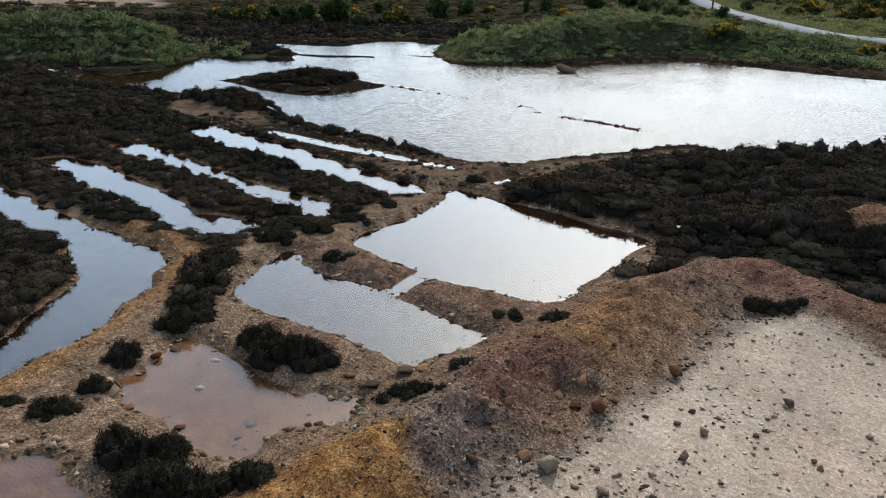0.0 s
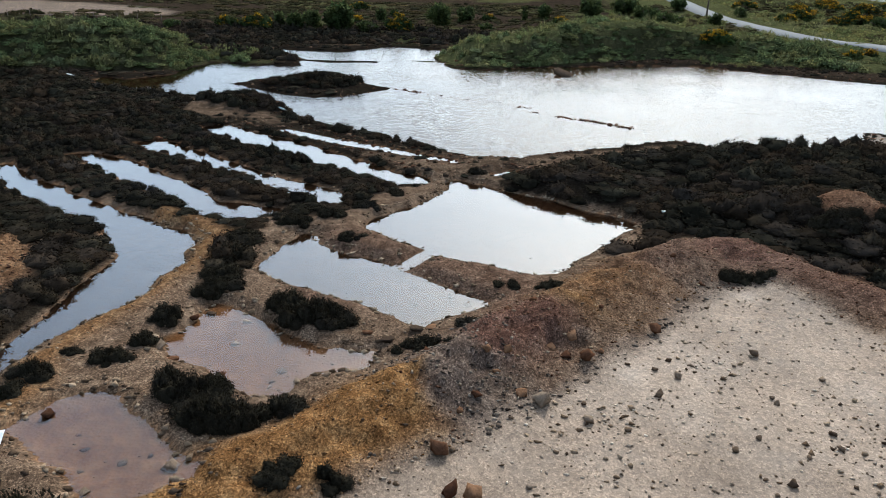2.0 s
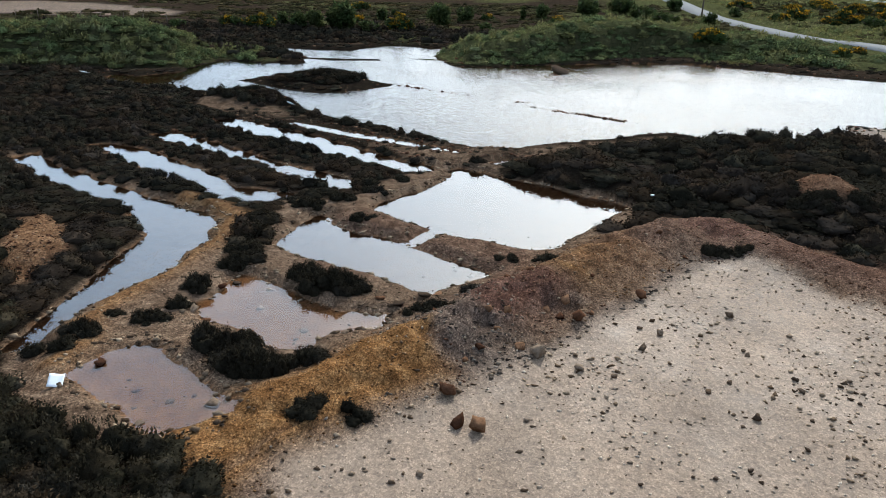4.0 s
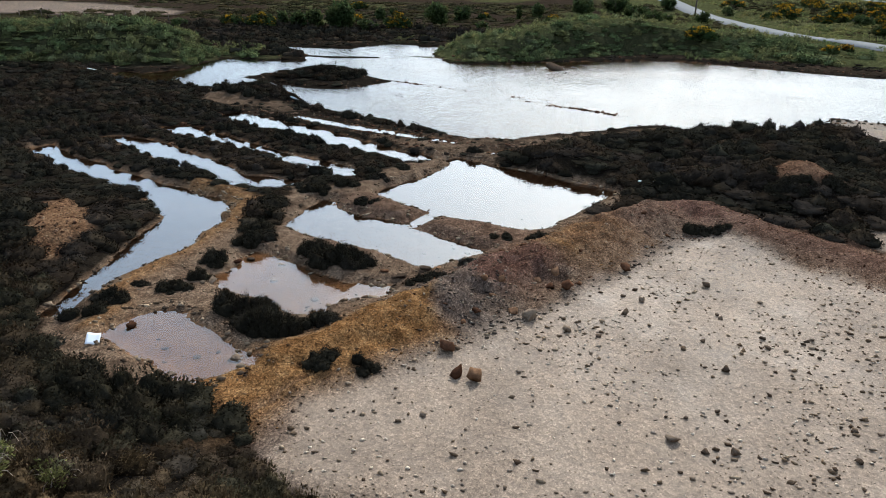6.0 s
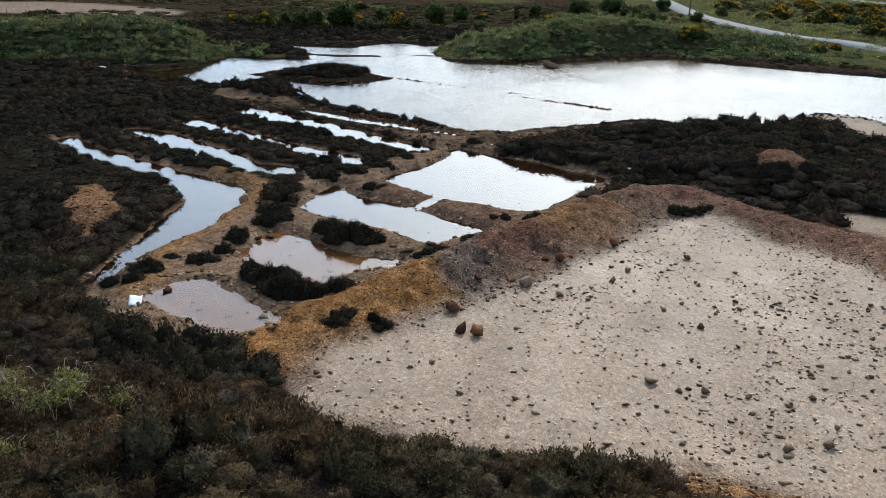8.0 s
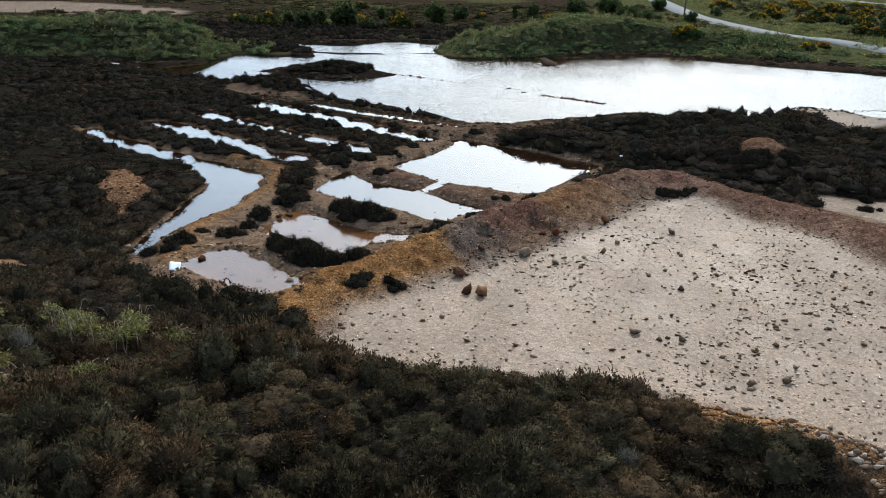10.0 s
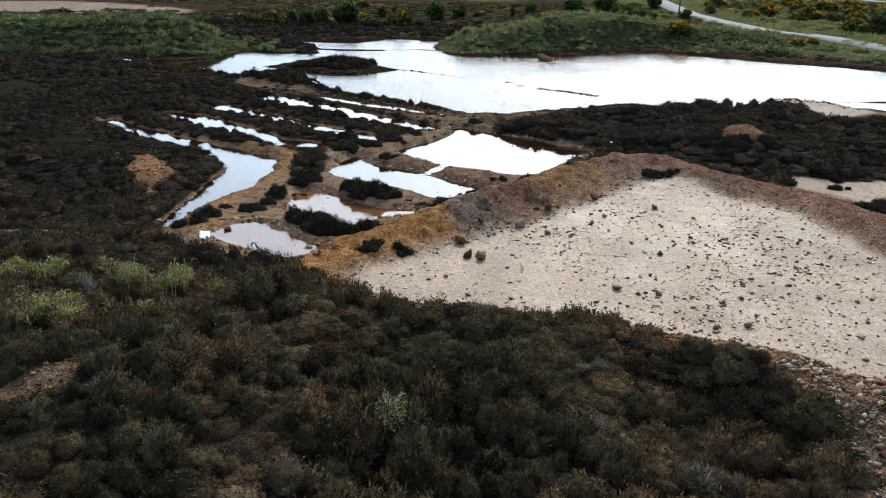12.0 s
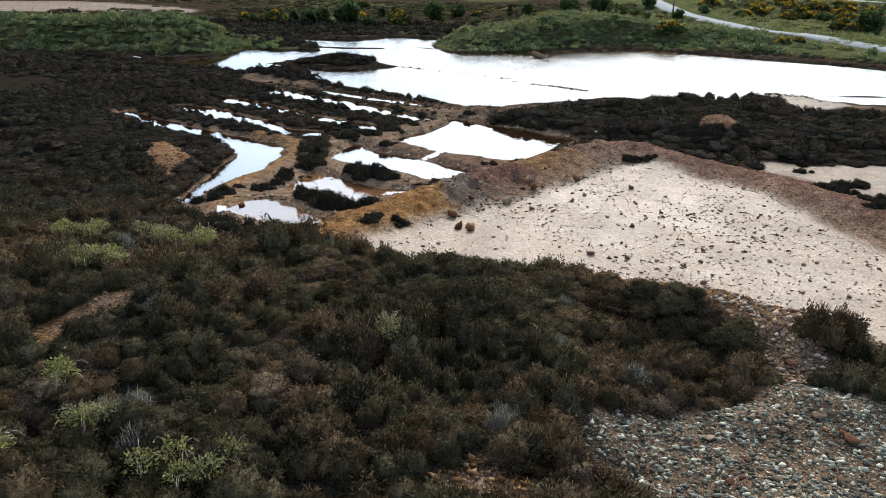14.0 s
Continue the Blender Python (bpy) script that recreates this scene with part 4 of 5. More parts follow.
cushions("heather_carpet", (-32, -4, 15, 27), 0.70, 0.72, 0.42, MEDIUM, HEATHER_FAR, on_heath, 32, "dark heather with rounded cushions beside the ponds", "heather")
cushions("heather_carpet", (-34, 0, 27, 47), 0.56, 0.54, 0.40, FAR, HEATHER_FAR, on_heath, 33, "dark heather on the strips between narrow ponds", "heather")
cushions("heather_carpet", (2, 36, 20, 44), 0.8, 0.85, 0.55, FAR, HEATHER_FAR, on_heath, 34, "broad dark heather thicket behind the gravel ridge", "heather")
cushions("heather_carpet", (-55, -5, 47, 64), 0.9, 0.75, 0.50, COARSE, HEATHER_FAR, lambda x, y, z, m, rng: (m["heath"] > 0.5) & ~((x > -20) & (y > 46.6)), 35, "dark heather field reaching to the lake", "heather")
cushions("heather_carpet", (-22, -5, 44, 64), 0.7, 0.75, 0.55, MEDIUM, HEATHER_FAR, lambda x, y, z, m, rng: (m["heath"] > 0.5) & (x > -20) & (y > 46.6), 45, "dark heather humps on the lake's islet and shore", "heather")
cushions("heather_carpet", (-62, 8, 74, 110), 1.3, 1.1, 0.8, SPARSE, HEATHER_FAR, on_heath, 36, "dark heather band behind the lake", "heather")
cushions("shore_scrub", (-34, 60, 52, 92), 0.9, 0.7, 0.26, SPARSE, HEATHER_FAR, lambda x, y, z, m, rng: (m["wet"] > 0.5) & (m["wet"] < 4.5) & (m["heath"] < 0.5) & (m["green"] < 0.4) & (rng.rand(len(x)) < 0.5), 48, "low dark growth on the muddy lake margin", "scrub")
cushions("shore_scrub", (-18, 31, 33, 51), 0.5, 0.3, 0.18, SPARSE, HEATHER_FAR, lambda x, y, z, m, rng: (m["wet"] > 0.15) & (m["wet"] < 2.2) & (m["heath"] < 0.5) & (rng.rand(len(x)) < 0.34), 49, "low dark tufts along the lake's near shore", "scrub")
cushions("bramble_thicket", (-62, -22, 58, 80), 0.66, 0.72, 0.6, LEAFY, BRAMBLE, lambda x, y, z, m, rng: (m["green"] > 0.4) & (x < -20) & (m["wet"] > 0.5), 37, "green bramble thicket over an old spoil mound", "bramble")
cushions("bramble_thicket", (-4, 42, 66, 98), 0.76, 0.78, 0.6, LEAFY, BRAMBLE, lambda x, y, z, m, rng: (m["green"] > 0.4) & (x > -10) & (m["wet"] > 0.5) & ((m["brow"] < 0.9) | (rng.rand(len(x)) < 0.15)), 38, "green bramble and grass over a long mound", "bramble")
cushions("bramble_thicket", (24, 60, 60, 92), 1.2, 1.0, 0.7, LEAFY, BRAMBLE, lambda x, y, z, m, rng: (m["wet"] > 3.4) & (x < 44.0 + 0.2 * (100 - y)) & (m["green"] < 0.4) & (vnoise(x, y, 4, 24) > -0.45), 39, "low bramble and grass bank between lake and road", "bramble")
cushions("moor_scrub", (-110, 44, 94, 160), 2.2, 1.5, 0.5, SPARSE, MOOR, lambda x, y, z, m, rng: (vnoise(x, y, 9, 25) > -0.45) & ~((x < -46) & (y > 112) & (y < 142) & (vnoise(0.3 * x, y, 4, 26) < 0.15)) & (m["heath"] < 0.3), 40, "dull brown scrub on the moor behind the lake", "scrub")
cushions("moor_scrub", (52, 130, 80, 185), 2.2, 1.5, 0.6, SPARSE, MOOR, lambda x, y, z, m, rng: (vnoise(x, y, 8, 27) > -0.3) & (x > 55), 41, "dull brown scrub on the slope beyond the road", "scrub")
cushions("rough_grass", (-5, 60, 74, 150), 1.2, 0.55, 0.5, GRASSY, GRASS, lambda x, y, z, m, rng: (m["wet"] > 0.6) & (np.abs(x - 47) > 2.7) & ((m["brow"] > 0.86) | (x > 26) & (vnoise(x, y, 6, 28) > -0.3)), 42, "sunlit rough grass on the mound top and road verges", "grass")
cushions("rough_grass", (50, 125, 84, 185), 1.9, 1.0, 0.5, GRASSY, GRASS, lambda x, y, z, m, rng: (x > 54) & (vnoise(x, y, 7, 30) > -0.2), 46, "rough olive grass beyond the lane", "grass")


def heather_bush(x, y, across, deep, high, seed, name="heather_bush", label="rounded dark heather bush on the gravel bank", mat=None, templates=None, fill=2.6, category="bush"):
    """One bush of several cushions, its foot in the ground."""
    rng = np.random.RandomState(seed)
    n = max(7, int(fill * across * deep * 2.6))
    a, q = rng.rand(n) * 6.28, np.sqrt(rng.rand(n)) * (0.85 if name == "heather_bush" else 0.4)
    px, py = q * np.cos(a) * across / 2, q * np.sin(a) * deep / 2
    r = (0.27 + 0.28 * rng.rand(n)) * min(1.0, 0.45 + 0.4 * min(across, deep))
    r *= 1.25 - 0.45 * q
    h = high * (1 - 0.75 * q ** 2) * (0.7 + 0.35 * rng.rand(n))
    gz = sheet_z(x + px, y + py)
    base = ground_z(x, y)
    root = new(name)
    root.location = (x, y, base)
    for k in range(n):
        which = (templates or HALF_FINE)[rng.randint(0, 3)]
        key = (id(which), (mat or HEATHER_FAR).name)
        if key not in cushion_data:
            v, f, soft = which
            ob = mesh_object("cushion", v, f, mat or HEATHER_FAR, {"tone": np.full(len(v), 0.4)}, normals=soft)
            cushion_data[key] = ob.data
        else:
            ob = new("cushion", cushion_data[key])
        ob.parent, ob.location, ob.rotation_euler = root, (px[k], py[k], gz[k] - base - 0.05), (0, 0, rng.rand() * 6.28)
        ob.scale = (r[k], r[k], h[k])
    return tagged(root, label, category, "heather bushes on the banks" if name == "heather_bush" else "")


cushion_data = {}
for k, (x, y, w, d, h) in enumerate(((-3.3, 16.9, 2.9, 1.3, 0.95), (-4.3, 17.7, 1.5, 0.9, 0.8), (-3.2, 23.7, 1.9, 0.7, 0.45), (2.6, 19.8, 1.1, 0.6, 0.4), (3.9, 19.3, 1.3, 0.7, 0.45),
                                     (10.1, 20.6, 1.3, 0.8, 0.6), (10.9, 20.65, 1.2, 0.8, 0.55), (0.0, 15.3, 2.0, 0.8, 0.5), (1.2, 16.5, 0.6, 0.5, 0.3), (-7.5, 16.7, 1.3, 0.9, 0.65), (-7.6, 15.2, 0.95, 0.8, 0.6),
                                     (-8.1, 14.1, 1.3, 0.8, 0.55), (-5.6, 12.6, 2.6, 1.4, 1.0), (-4.3, 11.5, 2.5, 1.3, 1.0), (-3.0, 12.0, 1.6, 0.8, 0.6), (-2.4, 9.5, 0.9, 0.8, 0.52),
                                     (-1.45, 9.5, 0.7, 0.6, 0.45), (-9.6, 13.0, 1.2, 0.9, 0.75), (-10.0, 12.2, 1.4, 1.0, 0.7), (-9.3, 14.4, 0.5, 0.4, 0.3), (18.9, 19.5, 1.1, 0.7, 0.4),
                                     (18.7, 15.6, 2.4, 1.0, 0.6), (15.4, 24.9, 2.4, 1.4, 0.75), (17.7, 25.0, 1.8, 1.1, 0.65), (14.9, 26.4, 1.5, 1.2, 0.7), (20.3, 17.0, 2.1, 1.1, 0.6), (20.0, 14.4, 1.9, 1.0, 0.6), (19.0, 12.0, 1.8, 1.0, 0.6), (-7.0, 18.6, 1.3, 0.9, 0.7), (1.5, 33.4, 1.2, 0.7, 0.5), (-4.6, 26.2, 1.6, 0.9, 0.55), (-3.3, 27.6, 1.5, 0.9, 0.5), (-2.1, 29.6, 1.2, 0.8, 0.45), (-1.3, 31.3, 1.4, 0.8, 0.45), (-5.9, 25.4, 1.8, 1.0, 0.6), (-7.3, 23.2, 1.6, 1.2, 0.6), (-7.2, 21.4, 1.5, 1.2, 0.65), (-7.0, 19.8, 1.3, 1.0, 0.6))):
    heather_bush(x, y, w, d, h, 100 + k)

# pale brambles, dead grey heather and a leafy shoot on the slope
def bramble_bush(x, y, across, deep, high, seed, label, thick=5.0):
    rng = np.random.RandomState(seed)
    root = new("bramble_bush")
    base = ground_z(x, y)
    root.location = (x, y, base)
    n = int(thick * across * deep) + 2
    px, py = (rng.rand(n) - 0.5) * across, (rng.rand(n) - 0.5) * deep
    gz = sheet_z(x + px, y + py) - base
    for k in range(n):
        which = rng.randint(0, len(SHOOTS))
        if which not in spray_data:
            v, f, soft = SHOOTS[which]
            ob = mesh_object("spray", v, f, PALE_LEAF, {"tone": np.full(len(v), 0.5)}, normals=soft)
            spray_data[which] = ob.data
        else:
            ob = new("spray", spray_data[which])
        tagged(ob, kind="stuff")
        ob.parent, ob.location, ob.rotation_euler = root, (px[k], py[k], gz[k] + 0.55 * high), (0, 0, rng.rand() * 6.28)
        ob.scale = (0.42, 0.42, 0.30 + 0.25 * rng.rand())
    for k in range(n):
        if "cane" not in spray_data:
            ob = mesh_object("cane", *STEMS, GREY_TWIG, {"tone": np.full(len(STEMS[0]), 0.6)})
            spray_data["cane"] = ob.data
        else:
            ob = new("cane", spray_data["cane"])
        ob.parent, ob.location, ob.rotation_euler = root, (px[k], py[k], gz[k]), (0, 0, rng.rand() * 6.28)
        ob.scale = (0.45, 0.45, high * (0.55 + 0.35 * rng.rand()))
    return tagged(root, label, "bramble", "brambles on the slope")


def arching(count, seed):
    """Thin arching stems from one foot, each a bent strip."""
    rng = np.random.RandomState(seed)
    vs, fs = [], []
    for k in range(count):
        a, reach, top = rng.rand() * 6.28, 0.5 + 0.9 * rng.rand(), 0.8 + 0.7 * rng.rand()
        side = np.array([-math.sin(a), math.cos(a), 0.3]) * 0.011
        for s in range(6):
            u = s / 5
            c = np.array([math.cos(a) * reach * u, math.sin(a) * reach * u, top * math.sin(u * 2.3) / 0.95])
            vs += [c - side, c + side]
        o = k * 12
        for s in range(5):
            i = o + 2 * s
            fs += [(i, i + 1, i + 2), (i + 1, i + 3, i + 2)]
    return np.array(vs), np.array(fs)


spray_data = {}
SHOOTS = [tuft(230, 0.13, 0.10, s, upright=0.0, core=0, inside=0.45) for s in (51, 52, 50)]
STEMS = arching(5, 53)
for k, (x, y, w, d, h) in enumerate(((-7.9, 3.1, 2.3, 1.4, 0.9), (-8.0, -0.9, 1.3, 1.2, 0.6), (-10.6, 2.4, 1.2, 0.8, 0.6), (-3.3, -8.9, 1.7, 0.8, 0.55), (-5.3, -8.0, 0.8, 0.6, 0.6), (-6.3, 3.6, 0.6, 0.4, 0.6), (-0.45, -4.4, 0.4, 0.35, 0.95),
                                     (-6.2, -8.6, 1.2, 0.6, 0.7), (-9.3, 0.5, 1.5, 0.9, 0.6), (-6.9, 0.9, 0.9, 0.6, 0.6), (-5.9, -6.9, 0.4, 0.3, 0.6))):
    bramble_bush(x, y, w, d, h, 200 + k, "yellow-green bramble with bleached stems among heather", 2.4 if y < -7 else 4.2)
DRY = [tuft(260, 0.30, 0.03, s, upright=0.55, core=0, inside=0.6) for s in (54, 55, 56)]
for k, (x, y, w, h) in enumerate(((5.4, -3.6, 0.8, 0.6), (1.9, -6.9, 0.8, 0.6), (-7.4, 1.0, 1.1, 0.65), (-10.3, 1.3, 0.9, 0.7), (-8.9, 1.9, 0.9, 0.65), (1.2, 1.2, 0.8, 0.6), (-2.6, 0.6, 0.8, 0.6), (3.6, -1.5, 0.6, 0.55), (-4.6, -7.4, 0.8, 0.7), (-5.3, -4.2, 0.7, 0.6), (-9.7, -0.2, 1.0, 0.7), (-6.2, 1.2, 1.0, 0.65), (-4.1, -8.2, 1.0, 0.75), (-5.0, -7.5, 0.8, 0.7), (4.5, -5.2, 0.9, 0.6), (1.7, -7.3, 0.8, 0.6), (3.2, -3.8, 0.5, 0.5), (-8.6, 2.8, 0.8, 0.6))):
    heather_bush(x, y, w, w * 0.8, h, 230 + k, "dead_heather", "bleached grey dead heather among living cushions", GREY_TWIG, DRY, 3.2, "dead shrub")


# ---- stones ----
def rock_mesh(seed, jitter=0.5, refine=True):
    """An angular stone: the hull of a few scattered points at a chance tilt, with slightly broken faces."""
    rng = np.random.RandomState(seed)
    bm = bmesh.new()
    for k in range(8):
        corner = np.array([(k & 1) - 0.5, (k >> 1 & 1) - 0.5, (k >> 2 & 1) - 0.5])
        bm.verts.new(tuple(corner + jitter * (rng.rand(3) - 0.5)))
    hull = bmesh.ops.convex_hull(bm, input=bm.verts[:])
    bmesh.ops.delete(bm, geom=[g for g in hull["geom_interior"] if isinstance(g, bmesh.types.BMVert)], context="VERTS")
    if refine:
        bmesh.ops.subdivide_edges(bm, edges=bm.edges[:], cuts=1, use_grid_fill=True)
        for v in bm.verts:
            v.co += 0.06 * Vector(rng.randn(3))
    bmesh.ops.triangulate(bm, faces=bm.faces[:])
    bmesh.ops.recalc_face_normals(bm, faces=bm.faces[:])
    bm.verts.index_update()
    tilt = Euler((0.5 * rng.randn(), 0.5 * rng.randn(), 0)).to_matrix()
    v = np.array([tuple(tilt @ q.co) for q in bm.verts])
    f = np.array([[q.index for q in face.verts] for face in bm.faces])
    bm.free()
    v -= (v.max(0) + v.min(0)) / 2
    return v / (v.max(0) - v.min(0)), f


ROCKS = [rock_mesh(s, 0.55) for s in range(60, 72)]
PEBBLES = [rock_mesh(s, 1.0, False) for s in range(70, 82)]
rock_data = {}


def boulder(x, y, w, h, seed, mat, label, name="boulder", group="boulders on the gravel flat", sink=0.12, low=-9.0):
    key = (seed % len(ROCKS), mat.name)
    rng = np.random.RandomState(seed)
    if key not in rock_data:
        ob = mesh_object(name, *ROCKS[key[0]], mat)
        rock_data[key] = ob.data
    else:
        ob = new(name, rock_data[key])
    ob.scale = (w, w * (0.75 + 0.35 * rng.rand()), h)
    ob.rotation_euler = (0.2 * rng.randn(), 0.2 * rng.randn(), rng.rand() * 6.28)
    ob.location = (x, y, max(low, ground_z(x, y)) + h * (0.5 - sink))
    return tagged(ob, label, "stone", group)


for k, (x, y, w, h) in enumerate(((0.7, 10.7, 0.43, 0.37), (0.95, 9.5, 0.38, 0.36), (1.42, 9.4, 0.40, 0.37), (3.1, 12.8, 0.46, 0.36), (6.65, 16.7, 0.4, 0.34), (4.4, 14.9, 0.4, 0.36), (8.0, 10.2, 0.24, 0.2),
                                  (5.8, 7.1, 0.36, 0.18), (8.2, 4.4, 0.22, 0.19), (9.2, 4.6, 0.22, 0.19), (7.1, 6.7, 0.2, 0.18), (9.1, 15.6, 0.28, 0.2), (6.7, 14.3, 0.23, 0.2), (6.0, 13.4, 0.26, 0.2), (4.1, 12.2, 0.25, 0.18))):
    boulder(x, y, w, h, 300 + k, RUST_STONE if k < 6 and k != 3 else STONE, "brown rough boulder lying on pale gravel" if k < 6 else "brown stone on the pale gravel flat")
for k, (x, y, w, h) in enumerate(((-8.3, 11.5, 0.48, 0.42), (-4.8, 9.9, 0.48, 0.34), (-3.7, 14.5, 0.5, 0.22), (-6.9, 17.0, 0.5, 0.34), (-6.6, 17.5, 0.4, 0.25), (-7.25, 15.2, 0.5, 0.25), (-6.7, 14.75, 0.45, 0.2), (4.3, 21.9, 0.3, 0.24),
                                  (5.0, 22.5, 0.25, 0.2), (3.6, 23.6, 0.2, 0.2), (0.7, 19.4, 0.22, 0.24), (-0.4, 19.0, 0.2, 0.22), (-5.2, 14.1, 0.35, 0.2), (-2.4, 14.0, 0.35, 0.24), (-2.0, 14.2, 0.3, 0.22), (0.2, 17.0, 0.5, 0.2),
                                  (-0.2, 16.5, 0.6, 0.3), (-1.0, 15.9, 0.5, 0.2), (-1.6, 16.2, 0.4, 0.22), (-6.2, 9.0, 0.3, 0.15), (-6.9, 10.4, 0.25, 0.12), (-7.3, 10.9, 0.2, 0.12), (-5.9, 10.0, 0.3, 0.14))):
    boulder(x, y, 0.8 * w, 0.6 * h, 340 + k, STONE if k % 3 else RUST_STONE, "brown stone at the water's edge", "boulder", "stones along the ponds", 0.25)
for k, (x, y, w, h) in enumerate(((3.55, 15.5, 0.55, 0.35), (4.15, 15.9, 0.4, 0.4), (3.9, 15.2, 0.45, 0.22), (1.75, 14.2, 0.3, 0.28), (2.3, 14.4, 0.28, 0.36), (2.0, 13.7, 0.3, 0.2), (2.6, 13.1, 0.4, 0.2), (1.5, 12.7, 0.35, 0.2),
                                  (5.2, 17.5, 0.25, 0.2), (8.2, 21.2, 0.3, 0.2), (8.9, 20.1, 0.22, 0.16), (4.9, 15.4, 0.25, 0.2), (1.1, 12.1, 0.24, 0.16), (0.2, 14.4, 0.26, 0.16), (2.4, 16.6, 0.3, 0.16), (3.2, 17.6, 0.3, 0.16))):
    boulder(x, y, 0.8 * w, 0.8 * h, 380 + k, RUST_STONE, "reddish rock bedded in the spoil ridge", "boulder", "rocks in the spoil ridge", 0.3)

boulder(10.0, 69.6, 2.3, 0.95, 396, STONE, "dark weedy rock rising from the lake", "boulder", "", 0.3, -0.1)

# loose stones of the flat: the larger ones singly, the small ones as gravel
rng = np.random.RandomState(5)
px, py = -3 + 20 * rng.rand(900), 3.5 + 16 * rng.rand(900)
good = (rng.rand(900) < 0.3 + 0.5 * (px > 4)) & (terrain(px, py)[2]["flat"] > 0.9)
for k, (x, y) in enumerate(zip(px[good][:240], py[good][:240])):
    w = 0.05 + 0.1 * rng.rand() ** 2.5
    boulder(x, y, w * (1 + 0.5 * rng.rand()), w * 0.75, 400 + k, STONE, "small brown stone on the pale gravel flat", "stone", "small stones on the gravel flat")


def gravel(name, rect, gap, low, high, keep, seed, label, mat=None, bed=-9.0):
    x, y, rng = spread(*rect, gap, seed)
    z, kinds, more = terrain(x, y)
    ok = keep(x, y, z, more, rng)
    x, y = x[ok], y[ok]
    z = np.maximum(sheet_z(x, y), bed)
    n = len(x)
    w = low + (high - low) * rng.rand(n) ** 4
    size = np.stack([w * (0.8 + 0.8 * rng.rand(n)), w, w * (0.4 + 0.45 * rng.rand(n))], -1)
    v, f, t, _ = assemble(PEBBLES, np.stack([x, y, z + size[:, 2] * 0.25], -1), size, rng.rand(n) * 6.28, rng.randint(0, len(PEBBLES), n))
    return tagged(mesh_object(name, v, f, mat or GRAVEL, t), label, "gravel", kind="stuff")


clumped = lambda x, y, seed: np.clip(vnoise(x, y, 2.8, seed) + 0.7 * vnoise(x, y, 0.8, seed + 50), 0, 2)
gravel("gravel", (-4, 18, 1, 21), 0.15, 0.03, 0.15, lambda x, y, z, m, rng: (m["flat"] > 0.7) & (rng.rand(len(x)) < 0.05 + 0.5 * clumped(x, y, 29) + 0.12 * smooth(6.5, 4.0, y)), 61, "loose brown stones strewn on the flat", BANK_STONE)
ochre_part = lambda x, y, m: (m["along"] < 0.28 + 0.04 * vnoise(x, y, 1.0, 33)) | (np.abs(m["along"] - 0.7 + 0.05 * vnoise(x, y, 1.0, 34)) < 0.09)
slate_part = lambda x, y, m: (np.abs(m["along"] - 0.36 + 0.04 * vnoise(x, y, 1.0, 47)) < 0.08) & (m["ridge"] > m["rim"])
on_ridge = lambda m, rng: (m["ridge"] + 0.8 * m["rim"] > 0.12) & (m["wet"] > 0.1) & (m["flat"] < 0.95) & (rng.rand(len(m["wet"])) < 0.45)
gravel("pale_gravel", (-4, 18, 1, 21), 0.13, 0.018, 0.10, lambda x, y, z, m, rng: (m["flat"] > 0.7) & (rng.rand(len(x)) < 0.16 + 0.5 * clumped(x, y, 36)), 75, "pale flat stone chips strewn on the flat", PALE_STONE)
gravel("ridge_gravel", (-6, 21, 7, 25), 0.09, 0.018, 0.085, lambda x, y, z, m, rng: on_ridge(m, rng) & ~slate_part(x, y, m) & ~(ochre_part(x, y, m) & (m["ridge"] > m["rim"])), 62, "coarse dark red gravel on the spoil ridge", RIDGE_STONE)
gravel("ridge_gravel", (-6, 12, 7, 25), 0.09, 0.018, 0.075, lambda x, y, z, m, rng: on_ridge(m, rng) & ochre_part(x, y, m) & (m["ridge"] > m["rim"]), 70, "orange-ochre gravel on the spoil ridge", OCHRE_STONE)
gravel("slate_gravel", (-2, 12, 9, 22), 0.09, 0.02, 0.12, lambda x, y, z, m, rng: (on_ridge(m, rng) & slate_part(x, y, m)) | (m["apron"] * (0.8 + 0.5 * vnoise(x, y, 0.8, 48)) > rng.rand(len(x)) + 0.25), 79, "grey broken stone on and below the spoil ridge", SLATE_STONE)
gravel("shore_gravel", (-13, 10, 8, 34), 0.11, 0.02, 0.19, lambda x, y, z, m, rng: (m["wet"] > -0.15) & (m["wet"] < 0.5) & (m["heath"] < 0.5) & (rng.rand(len(x)) < 0.45), 63, "stones along the rims of the ponds", BANK_STONE)
gravel("bank_gravel", (-20, 12, 11, 46), 0.15, 0.02, 0.10, lambda x, y, z, m, rng: (m["wet"] > 0.2) & (m["heath"] < 0.4) & (m["flat"] < 0.3) & (rng.rand(len(x)) < 0.35), 64, "loose gravel on bare pond banks", BANK_STONE)
gravel("lake_stones", (-20, 32, 34, 52), 0.2, 0.03, 0.26, lambda x, y, z, m, rng: (np.abs(m["wet"] - 0.3) < 0.55) & (m["heath"] < 0.6) & (rng.rand(len(x)) < 0.65), 65, "dark stones along the lake's near shore", RIDGE_STONE)
drowned = ([(-5.2, 59.4), (-3, 58), (-0.9, 56.5), (0.7, 55.4)], [(4.2, 52.85), (5.4, 52.6)], [(5.3, 51), (6, 50.6)], [(7.5, 49.5), (9.1, 48.4), (10.1, 47.6), (11.8, 46.2), (12.6, 46)])
